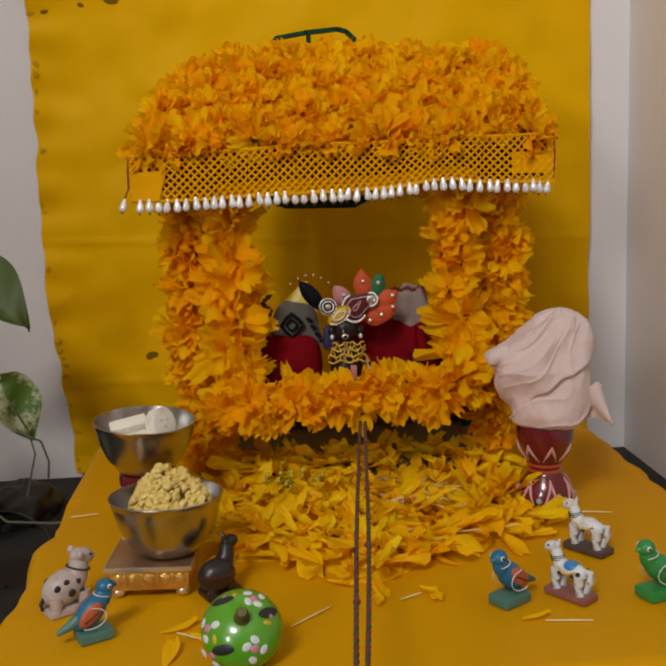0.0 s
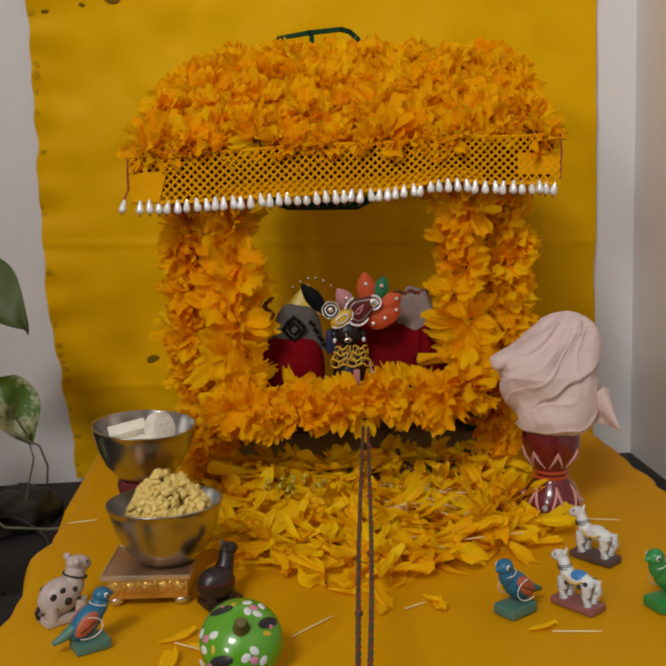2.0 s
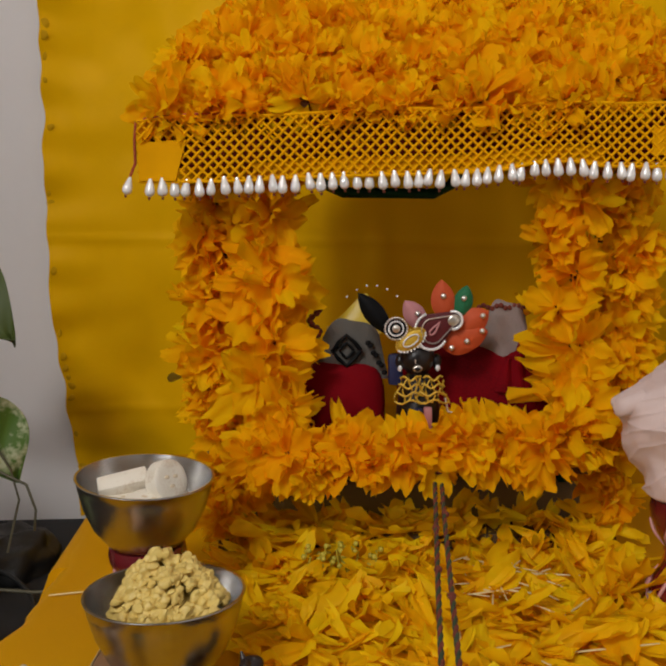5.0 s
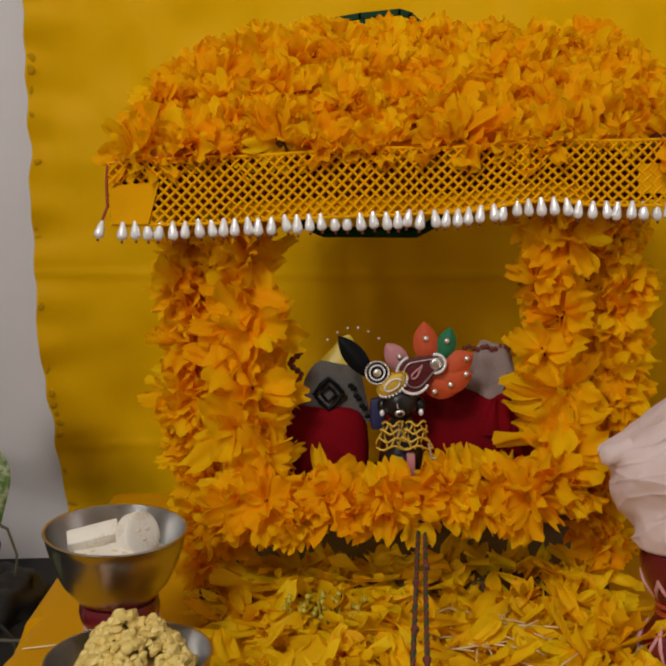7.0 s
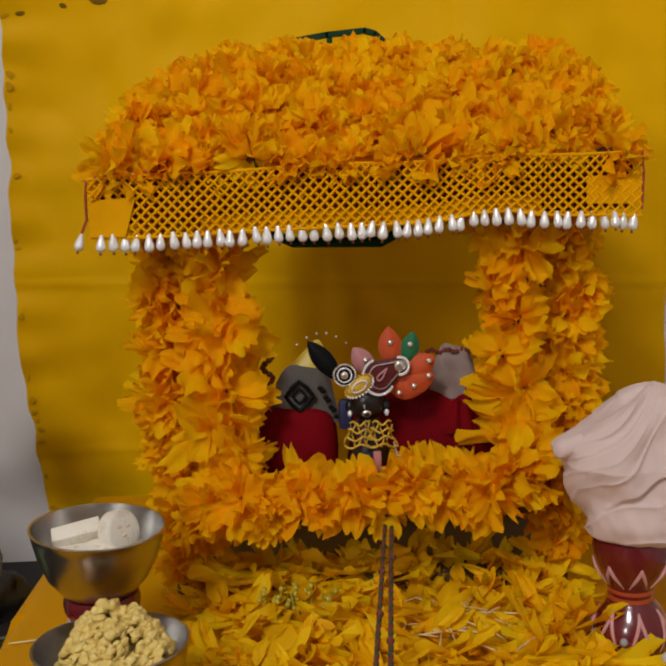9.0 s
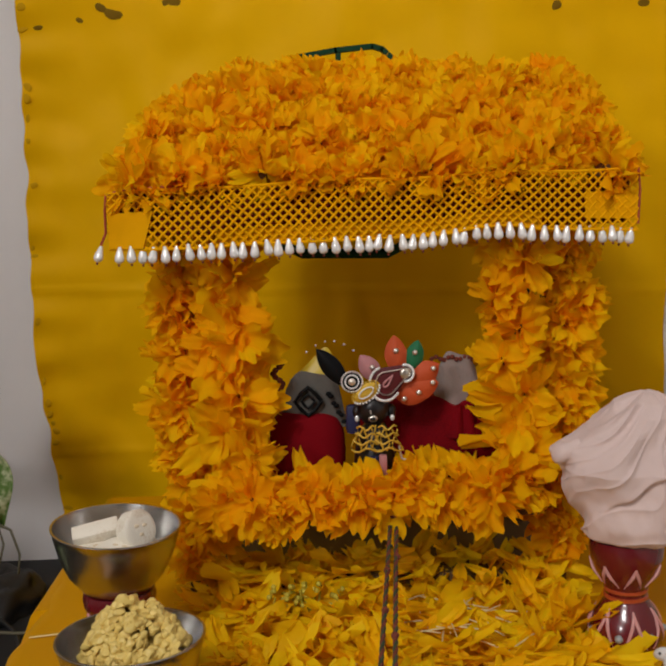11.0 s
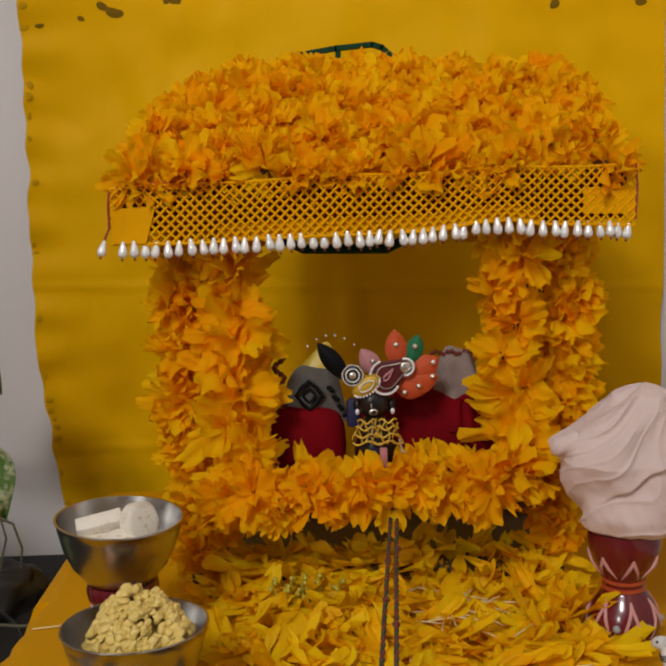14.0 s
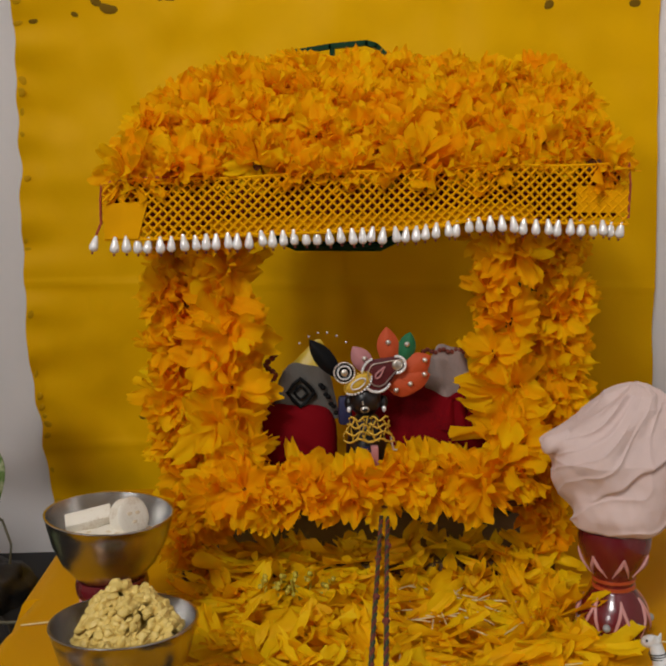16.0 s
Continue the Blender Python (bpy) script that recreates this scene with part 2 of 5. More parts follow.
# ---- mesh helpers ----
class Build:
    """Collects vertices and faces, with a material slot for each face."""

    def __init__(self):
        self.v, self.f, self.m = [], [], []

    def add(self, verts, faces, slot=0):
        o = len(self.v)
        self.v.extend(tuple(p) for p in verts)
        self.f.extend(tuple(i + o for i in f) for f in faces)
        self.m.extend([slot] * len(faces))
        return self

    def box(self, lo, hi, slot=0, bev=0.0, m=None):
        bm = bmesh.new()
        bmesh.ops.create_cube(bm, size=1)
        for p in bm.verts:
            p.co = Vector([(a + b) / 2 + c * (b - a) for a, b, c in zip(lo, hi, p.co)])
        if bev:
            bmesh.ops.bevel(bm, geom=bm.edges[:], offset=bev, segments=2, affect="EDGES", profile=0.6)
        return self.take(bm, slot, m)

    def take(self, bm, slot=0, m=None):
        bm.verts.index_update()
        vs = [(m @ p.co if m else p.co) for p in bm.verts]
        self.add(vs, [[p.index for p in f.verts] for f in bm.faces], slot)
        bm.free()
        return self

    def ball(self, c, r, slot=0, seg=12, rings=8, m=None):
        rr = r if hasattr(r, "__len__") else (r, r, r)
        vs, fs = [], []
        for i in range(rings + 1):
            a = math.pi * i / rings
            for j in range(seg):
                b = 2 * math.pi * j / seg
                p = Vector((rr[0] * math.sin(a) * math.cos(b), rr[1] * math.sin(a) * math.sin(b), rr[2] * math.cos(a)))
                vs.append(Vector(c) + (m @ p if m else p))
        for i in range(rings):
            for j in range(seg):
                k = (j + 1) % seg
                fs.append((i * seg + j, (i + 1) * seg + j, (i + 1) * seg + k, i * seg + k))
        return self.add(vs, fs, slot)

    def lathe(self, prof, seg=40, slot=0, c=(0, 0, 0), wob=0.0):
        vs, fs = [], []
        for i, (r, z) in enumerate(prof):
            for j in range(seg):
                b = 2 * math.pi * j / seg
                w = 1 + wob * math.sin(3 * b + i)
                vs.append((c[0] + r * w * math.cos(b), c[1] + r * w * math.sin(b), c[2] + z))
        for i in range(len(prof) - 1):
            for j in range(seg):
                k = (j + 1) % seg
                fs.append((i * seg + j, i * seg + k, (i + 1) * seg + k, (i + 1) * seg + j))
        return self.add(vs, fs, slot)

    def tube(self, pts, r, slot=0, seg=8, cap=True):
        pts = [Vector(p) for p in pts]
        n = len(pts)
        vs, fs = [], []
        for i, p in enumerate(pts):
            d = (pts[min(i + 1, n - 1)] - pts[max(i - 1, 0)]).normalized()
            q = d.to_track_quat("Z", "Y")
            ri = r[i] if hasattr(r, "__len__") else r
            for j in range(seg):
                b = 2 * math.pi * j / seg
                vs.append(p + q @ Vector((ri * math.cos(b), ri * math.sin(b), 0)))
        for i in range(n - 1):
            for j in range(seg):
                k = (j + 1) % seg
                fs.append((i * seg + j, i * seg + k, (i + 1) * seg + k, (i + 1) * seg + j))
        if cap:
            fs.append(tuple(range(seg))[::-1])
            fs.append(tuple((n - 1) * seg + j for j in range(seg)))
        return self.add(vs, fs, slot)

    def sheet(self, fn, nu, nv, slot=0, thick=0.0):
        """fn(u, v) over the unit square; thick: a second skin behind it."""
        g = [[Vector(fn(i / nu, j / nv)) for j in range(nv + 1)] for i in range(nu + 1)]
        vs = [p for row in g for p in row]
        w = nv + 1
        fs = [(i * w + j, (i + 1) * w + j, (i + 1) * w + j + 1, i * w + j + 1) for i in range(nu) for j in range(nv)]
        if thick:
            o = len(vs)
            for i in range(nu + 1):
                for j in range(nv + 1):
                    du = g[min(i + 1, nu)][j] - g[max(i - 1, 0)][j]
                    dv = g[i][min(j + 1, nv)] - g[i][max(j - 1, 0)]
                    c = du.cross(dv)
                    vs.append(g[i][j] - (c.normalized() if c.length > 1e-12 else Vector((0, 0, 1))) * thick)
            fs += [tuple(o + k for k in f)[::-1] for f in fs]
            rim = [i * w for i in range(nu + 1)] + [nu * w + j for j in range(1, w)] + [i * w + nv for i in range(nu - 1, -1, -1)] + [j for j in range(nv - 1, 0, -1)]
            for a, b in zip(rim, rim[1:] + rim[:1]):
                fs.append((a, a + o, b + o, b))
        return self.add(vs, fs, slot)

    def mesh(self, name, mats, smooth=True, sharp=True):
        me = bpy.data.meshes.new(name)
        me.from_pydata(self.v, [], self.f)
        for m in mats if isinstance(mats, (list, tuple)) else [mats]:
            me.materials.append(m)
        me.polygons.foreach_set("material_index", self.m)
        me.polygons.foreach_set("use_smooth", [smooth] * len(me.polygons))
        me.update()
        if smooth and sharp:
            me.set_sharp_from_angle(angle=radians(50))
        return me


def thing(name, build, mats, label="", category="", group="", kind="", smooth=True):
    return tagged(new(name, build.mesh(name, mats, smooth)), label, category, group, kind)


def root(name, place, label, category, group="", kind=""):
    ob = new(name)
    ob.location = place
    ob.empty_display_size = 0.02
    return tagged(ob, label, category, group, kind)


def part(name, build, mats, parent, label="", smooth=True, kind=""):
    """One mesh under a thing or a part; the build is in the parent's own coordinates."""
    me = build if isinstance(build, bpy.types.Mesh) else build.mesh(name, mats, smooth)
    ob = new(name, me)
    ob.parent = parent
    return tagged(ob, label, kind=kind)


def structure(name, build, mat, label, smooth=False):
    return thing(name, build, mat, label, kind="structure", smooth=smooth)


R = random.Random(7)


def wave(x, y, z, s):
    return noise.noise(Vector((x * s, y * s, z * s)))


# ---- the room ----
X0, X1, Y0, Y1, H = -2.3, 0.476, -2.8, 0.462, 2.9
TOP = 0.10  # table top
structure("floor", Build().box((X0 - 0.1, Y0 - 0.1, -0.08), (X1 + 0.1, Y1 + 0.1, 0.0)), M_FLOOR, "dark grey stone floor, its colour darkened further for the shade there")
structure("ceiling", Build().box((X0 - 0.1, Y0 - 0.1, H), (X1 + 0.1, Y1 + 0.1, H + 0.1)), M_ROOM, "plain brown ceiling")
structure("wall_back", Build().box((X0 - 0.1, Y1, 0), (X1 + 0.1, Y1 + 0.1, H)), M_WALL, "off-white painted wall behind the cloth")
structure("wall_right", Build().box((X1, Y0, 0), (X1 + 0.1, Y1, H)), M_WALL, "off-white painted side wall with a soft shadow")
# the high opening is added only to hold the fill lamp
wf = Build()
wf.box((X0, Y0 - 0.1, 0), (-1.75, Y0, H)).box((-0.58, Y0 - 0.1, 0), (X1, Y0, H))
wf.box((-1.75, Y0 - 0.1, 0), (-0.58, Y0, 1.0)).box((-1.75, Y0 - 0.1, 1.46), (-0.58, Y0, 2.25))
wf.box((-1.29, Y0 - 0.1, 1.0), (-0.58, Y0, 1.46)).box((-1.75, Y0 - 0.1, 2.25), (-1.42, Y0, H))
structure("wall_front", wf, M_ROOM, "brown painted wall with a window opening and an added opening for the fill lamp")
# unseen wall, added to keep low lamp light off the left backdrop
structure("light_blocking_wall", Build().box((-0.87, -0.85, 0), (-0.77, Y1, H)), M_WALL, "unseen plain painted wall added to block light on the left")
structure("wall_left", Build().box((X0 - 0.1, Y0, 0), (X0, Y1, H)), M_ROOM, "plain brown painted wall")

# ---- backdrop cloth ----
CX0, CX1 = -0.386, 0.412


def cloth_point(u, v):
    z = 0.012 + v * 1.05
    left = CX0 + 0.0011 * math.sin(z * 118 + 2 * wave(0.1, z, 4, 7)) + 0.004 * math.sin(z * 60) * wave(0.3, z, 1, 9) + 0.010 * (0.5 + 0.5 * math.cos(min(1, z / 0.5) * math.pi)) ** 3 * 2.2 + 0.012 * max(0, z - 0.35)
    right = CX1 + 0.005 * wave(3.3, z, 1, 6) + 0.012 * max(0, z - 0.45)
    x = left + u * (right - left)
    fold = 0.005 * math.sin(x * 17 + z * 2.6 + 1.8 * wave(x, 0, z, 3)) + 0.010 * wave(x * 1.6, 0, z, 4) + 0.0075 * wave(x * 1.8 + z, 5, z * 1.1 - x, 9) + 0.0022 * wave(x, 2, z, 24)
    crease = 0.0022 * math.exp(-((z - 0.345 + 0.03 * x) / 0.004) ** 2) + 0.0018 * math.exp(-((z - 0.145) / 0.005) ** 2)
    edge = 0.004 * (max(0, 0.05 - u) / 0.05) ** 2 * wave(0, 1, z, 14)
    zz = z - (0.02 * math.sin(u * math.pi) if v < 0.02 else 0) * 0
    curl = 0.016 * max(0, 1 - u / 0.13) ** 2 * (0.45 + 0.8 * wave(0, 3, z, 6) + 0.16 * math.sin(z * 118 + 1.2)) if z < 0.75 else 0
    return (x, 0.446 + max(-0.022, min(0.013, fold)) - crease - abs(edge) - max(0, curl), zz)


backdrop = root("backdrop_cloth", (0, 0, 0), "mustard yellow satin cloth hung on the wall with stitched hems", "cloth")
part("cloth_sheet", Build().sheet(cloth_point, 100, 220, 0, -0.0012), M_BACKCLOTH, backdrop)
hem = Build()
for k in range(58):
    v = (k + 0.3 + 0.5 * R.random()) / 58 * 0.72
    p = Vector(cloth_point(0.004, v))
    w = 0.0030 + 0.0045 * R.random() ** 2
    if R.random() < 0.5:
        continue
    hem.ball((p.x + w * 0.4, p.y - 0.0006, p.z), (w, 0.0010, 0.0032 + 0.0036 * R.random()), 0, 10, 6, pose(0, 0, 0, 0, R.uniform(-35, 15), 0).to_3x3())
part("hem_stitching", hem, M_HEM, backdrop, "dark brown stitches along the hem", kind="stuff")
blot = Build()
for bx, bz, br in ((-0.362, 0.676, 0.007), (-0.31, 0.684, 0.007), (-0.268, 0.690, 0.013), (-0.282, 0.697, 0.010), (-0.250, 0.182, 0.011), (0.268, 0.690, 0.012), (0.38, 0.692, 0.012), (-0.20, 0.70, 0.012), (0.16, 0.71, 0.012)):
    u = (bx - CX0) / (CX1 - CX0)
    p = cloth_point(u, (bz - 0.012) / 1.05)
    blot.ball((p[0], p[1] - 0.0005, p[2]), (br, 0.0010, br * 0.7), 0, 12, 6)
part("printed_motif", blot, M_MOTIF, backdrop, "small dark motifs near the top", kind="stuff")

# ---- low table and its cloth ----
TX0, TX1, TY0, TY1 = -0.285, 0.336, -0.365, 0.40
table = root("low_table", (0, 0, 0), "low dark wooden table hidden under a yellow cloth", "table")
part("tabletop", Build().box((TX0 + 0.012, TY0 + 0.012, 0.065), (TX1 - 0.012, TY1 - 0.012, 0.092), 0, 0.003), M_WOOD, table)
for lx in (TX0 + 0.04, TX1 - 0.04):
    for ly in (TY0 + 0.04, TY1 - 0.04):
        part("leg", Build().lathe([(0.0, 0.0), (0.016, 0.0), (0.02, 0.012), (0.015, 0.03), (0.021, 0.05), (0.021, 0.066)], 16, 0, (lx, ly, 0)), M_WOOD, table)


def table_cloth(u, v):
    """A sheet laid over the table whose borders hang down."""
    drop = 0.072
    sx, sy = TX1 - TX0 + 2 * drop, TY1 - TY0 + 2 * drop
    a, b = u * sx - drop, v * sy - drop
    wx, wy = TX1 - TX0, TY1 - TY0
    x, y = min(max(a, 0), wx), min(max(b, 0), wy)
    ox, oy = a - x, b - y
    over = math.hypot(ox, oy)
    rip = 0.006 * wave(a * 0.4, b * 0.4, 0.5, 26) + 0.004 * math.sin((a + b) * 55 + 3 * wave(a, b, 0, 8))
    z = TOP
    if over > 0:
        r = 0.010
        t = min(over / r, 1.4)
        z = TOP - r * (1 - math.cos(t)) - max(0, over - 1.4 * r) * 0.93
        out = r * math.sin(t) + max(0, over - 1.4 * r) * 0.28 + rip * min(1, over / 0.03)
        x += out * ox / over
        y += out * oy / over
        if oy > 0:
            y = min(y, TY1 + 0.02)
    else:
        z += 0.0012 * wave(x, y, 0, 12) + 0.0010 * math.exp(-((x - 0.31 + 0.08 * y) / 0.004) ** 2) + 0.0012 * math.exp(-((x - 0.11) / 0.004) ** 2) * (y < -0.1)
    near = max(0, 1 - max(0, min(a, wx - a)) / 0.05)
    x += (0.011 * wave(1.7 if a < wx / 2 else 7.3, b, 0.0, 9) + 0.004 * wave(2.1, b, 3.0, 30)) * near
    return (TX0 + x, TY0 + y, max(z, 0.004))


tc = root("table_cloth", (0, 0, 0), "orange yellow satin cloth spread over the low table", "cloth")
part("cloth_sheet", Build().sheet(table_cloth, 150, 170, 0, 0.0), M_TABLECLOTH, tc)

# ---- marigolds ----
def petal_mesh(b, m, length, width, curl, notch, rnd, slot=0, rows=6, ruffle=0.6):
    """A ruffled petal that grows from the origin along +x, with a broad, lobed, uneven tip."""
    cols = (-1.0, -0.78, -0.52, -0.26, 0.0, 0.26, 0.52, 0.78, 1.0)
    vs = []
    tw, bend = rnd.uniform(-0.4, 0.4), rnd.uniform(-0.2, 0.2)
    rf = [rnd.uniform(-1, 1) for _ in cols]
    wv, ph = rnd.uniform(2.2, 4.2) + 2.6 * (ruffle - 0.4), rnd.uniform(0, 6.28)
    cup = rnd.uniform(-0.05, 0.25)
    for i in range(rows + 1):
        t = i / rows
        w = width * (0.16 + 0.95 * math.sin(min(1, t * 1.15) * math.pi * 0.5)) * (1 - 0.30 * (max(0, t - 0.68) / 0.32) ** 2) * 0.5
        for k, c in enumerate(cols):
            tip = (notch * (rf[k] * 0.12 + 0.16 * math.cos(5.0 * c + ph)) - 0.10 * c * c) * length * max(0, t - 0.6) / 0.4
            x = length * t + tip
            y = c * w + bend * length * t * t
            z = curl * length * t * t + cup * width * c * c + ruffle * (rf[k] * 0.11 + 0.22 * math.sin(wv * c + ph)) * width * t * t
            y, z = y * math.cos(tw * t) - z * math.sin(tw * t), y * math.sin(tw * t) + z * math.cos(tw * t)
            vs.append(m @ Vector((x, y, z)))
    w = len(cols)
    b.add(vs, [(i * w + k, i * w + k + 1, (i + 1) * w + k + 1, (i + 1) * w + k) for i in range(rows) for k in range(w - 1)], slot)


def marigold(seed, r, count, wide, rings, lift, ruffle):
    """A flower head that faces +z: rings of broad ruffled petals round a dark calyx, the inner ones steeper."""
    rnd = random.Random(seed)
    b = Build()
    for k in range(rings):
        n = max(4, int(count * (1 - 0.16 * k)))
        up = radians(-16 + lift * k)
        for j in range(n):
            a = 2 * math.pi * (j + 0.5 * (k % 2)) / n + rnd.uniform(-0.28, 0.28)
            e = up + rnd.uniform(-0.34, 0.34)
            ln = r * (1.0 - 0.11 * k) * rnd.uniform(0.68, 1.28)
            m = Matrix.Rotation(a, 4, "Z") @ Matrix.Translation((r * 0.06, 0, 0.08 * r * k)) @ Matrix.Rotation(-e, 4, "Y") @ Matrix.Rotation(rnd.uniform(-0.7, 0.7), 4, "X")
            petal_mesh(b, m, ln, r * wide * rnd.uniform(0.7, 1.3), rnd.uniform(-0.45, 0.4), 0.55, rnd, 0, 6, ruffle)
    return b


ROOF_HEADS = [marigold(11 + i, 0.0280, 10, 0.60, 4, 25, 1.0).mesh("marigold", [M_ROOFPETAL], True, False) for i in range(9)]
OPEN_HEADS = [marigold(41 + i, 0.0370, 10, 0.56, 3, 25, 0.8).mesh("marigold", [M_PETAL], True, False) for i in range(9)]


DENSE_HEADS = [marigold(71 + i, 0.031, 10, 0.66, 4, 24, 0.9).mesh("marigold", [M_PETAL], True, False) for i in range(5)]


CALYX = Build().lathe([(0.0, -0.0100), (0.0030, -0.0098), (0.0058, -0.0060), (0.0062, -0.0010), (0.0040, 0.0022), (0.0, 0.0028)], 10).mesh("calyx", [M_CALYX])


def facing(p, normal, spin, scale):
    q = Vector(normal).normalized().to_track_quat("Z", "Y").to_matrix().to_4x4()
    return Matrix.Translation(p) @ q @ Matrix.Rotation(spin, 4, "Z") @ Matrix.Scale(scale, 4)


def flower(heads, p, normal, scale, parent, rnd):
    n = Vector(normal) + Vector((rnd.uniform(-1, 1), rnd.uniform(-1, 1), rnd.uniform(-1, 1))) * 0.5
    ob = tagged(new("marigold", rnd.choice(heads)), kind="stuff")
    ob.parent = parent
    ob.matrix_local = facing(p, n, rnd.uniform(0, 6.28), scale)
    base = new("calyx", CALYX)
    base.parent = ob
    return ob


# ---- the swing's stand ----
stand = root("swing_stand", (0, 0, 0), "dark green and wooden stand of a small roofed swing", "swing stand")
for px in (-0.146, 0.176):
    for py in (0.085, 0.20):
        part("post", Build().box((px - 0.007, py - 0.007, 0.118), (px + 0.007, py + 0.007, 0.475), 0, 0.0015), M_GREENMETAL, stand)
part("base_board", Build().box((-0.155, 0.055, TOP + 0.004), (0.185, 0.235, TOP + 0.022), 0, 0.003), M_PLANK, stand, "wooden base board, coloured dark brown for the shade under the swing")
part("base_rail", Build().box((-0.18, 0.22, TOP + 0.02), (0.21, 0.24, TOP + 0.06), 0, 0.003), M_WOOD, stand)


def roof_point(u, v, lift=0.0):
    """On the roof: u from one gable to the other, v from the eave to the ridge."""
    x = (-0.190 + 0.045 * v) * (1 - u) + (0.218 + 0.016 * v) * u
    y = 0.012 + 0.185 * v
    z = 0.464 + 0.006 * u + (0.100 - 0.016 * u) * math.sin(v * 1.45) / math.sin(1.45) - 0.020 * abs(2 * u - 1) ** 4 * v
    n = Vector((0, -0.52 + 0.3 * v, 0.85))
    return Vector((x, y, z)) + n.normalized() * lift


part("roof_panel", Build().sheet(lambda u, v: roof_point(u, v), 12, 10, 0, 0.006), M_WOOD, stand)
part("back_panel", Build().box((-0.135, 0.20, 0.462), (0.215, 0.206, 0.560), 0, 0.001), M_WOOD, stand)
part("ridge_board", Build().box((-0.10, 0.20, 0.560), (0.17, 0.338, 0.570), 0, 0.001), M_WOOD, stand)
for s in (0.0, 1.0):
    part("gable_panel", Build().sheet(lambda u, v, s=s: (roof_point(s, v).x, roof_point(s, v).y, 0.455 + u * (roof_point(s, v).z - 0.457)), 4, 8, 0, 0.004), M_WOOD, stand)
part("front_beam", Build().box((-0.194, 0.004, 0.432), (0.222, 0.010, 0.470), 0, 0.002), M_LINING, stand)
arch = [(-0.0591, 0.330, 0.5753), (-0.0526, 0.330, 0.6050), (-0.0415, 0.330, 0.6156), (-0.0029, 0.330, 0.6216), (0.0380, 0.330, 0.6249), (0.0490, 0.330, 0.6216), (0.0689, 0.330, 0.6028), (0.0777, 0.330, 0.5753)]
hb = Build()
for (p, q) in zip(arch, arch[1:]):
    p, q = Vector(p), Vector(q)
    d = (q - p).normalized()
    nrm = Vector((-d.z, 0, d.x)) * 0.0028
    y0, y1 = Vector((0, -0.004, 0)), Vector((0, 0.004, 0))
    p, q = p - d * 0.0012, q + d * 0.0012
    hb.add([p - nrm + y0, q - nrm + y0, q + nrm + y0, p + nrm + y0, p - nrm + y1, q - nrm + y1, q + nrm + y1, p + nrm + y1],
           [(0, 1, 2, 3), (7, 6, 5, 4), (0, 4, 5, 1), (3, 2, 6, 7), (0, 3, 7, 4), (1, 5, 6, 2)])
hb.box((-0.003, 0.327, 0.575), (0.003, 0.333, 0.622), 0, 0.001)
part("top_handle", hb, M_GREENMETAL, stand, "dark green handle strip over the roof", smooth=False)
beam = Build()
beam.tube([(-0.075, 0.075, 0.436), (-0.06, 0.075, 0.418), (-0.045, 0.075, 0.411), (0.03, 0.075, 0.409), (0.044, 0.075, 0.416), (0.058, 0.075, 0.436)], 0.0045, 0, 10)
part("hanging_bar", beam, M_GREENMETAL, stand, "dark green curved hanging bar")
for bx in (-0.075, 0.058):
    part("bar_bracket", Build().tube([(bx, 0.075, 0.434), (bx, 0.075, 0.472)], 0.004, 0, 8), M_GREENMETAL, stand)

# marigolds heaped on the roof
rnd = random.Random(5)
roofg = root("roof_garland", (0, 0, 0), "orange marigold heads heaped over the whole roof", "garland")
rows = 8
for i in range(rows):
    n = 15
    for j in range(n):
        u = (j + 0.5 * (i % 2) + rnd.uniform(-0.25, 0.25)) / (n - 0.5)
        v = (i + rnd.uniform(-0.25, 0.25)) / (rows - 1)
        u, v = min(max(u, 0.03), 0.97), min(max(v, 0.02), 1.0)
        p = roof_point(u, v, 0.001 + 0.013 * rnd.random() ** 1.6)
        nrm = Vector((0.5 * (u - 0.5) * 2 * (abs(u - 0.5) > 0.42), -0.62, 0.78 if i else 0.45))
        flower(ROOF_HEADS, p, nrm, rnd.uniform(0.74, 1.10), roofg, rnd)
for u, v, s in ((0.84, 0.99, 0.9), (0.30, 1.0, 0.95), (0.66, 1.0, 1.0), (0.5, 1.0, 0.95), (0.14, 0.97, 0.95), (0.93, 0.93, 0.95), (0.36, 1.0, 0.85), (0.42, 1.0, 0.9), (0.46, 1.0, 0.8), (0.57, 1.0, 0.9)):
    flower(ROOF_HEADS, roof_point(u, v, 0.011), (0, -0.4, 0.9), s, roofg, rnd)

# ---- valance of net with hanging pearls ----
LOW = [(-0.206, 0.424), (-0.191, 0.4225), (-0.119, 0.423), (-0.077, 0.425), (0.008, 0.426), (0.051, 0.427), (0.077, 0.429), (0.095, 0.433), (0.125, 0.434), (0.147, 0.430), (0.182, 0.429), (0.226, 0.427)]


def low_z(x):
    for (a, za), (b, zb) in zip(LOW, LOW[1:]):
        if x <= b:
            t = max(0, (x - a) / (b - a))
            return za + (zb - za) * t
    return LOW[-1][1]


def net(s, t):
    """A point of the net: s along it, t from its top to its hem."""
    x = -0.199 + 0.425 * s
    zt = 0.4660 + 0.010 * max(0, s) ** 0.6 + 0.001 * math.sin(s * 19)
    zb = low_z(x) - 0.001
    y = -0.002 + 0.0022 * math.sin(s * 23 + 2 * t) * t + 0.0015 * math.sin(s * 61)
    return Vector((x, y, zt + (zb - zt) * t))


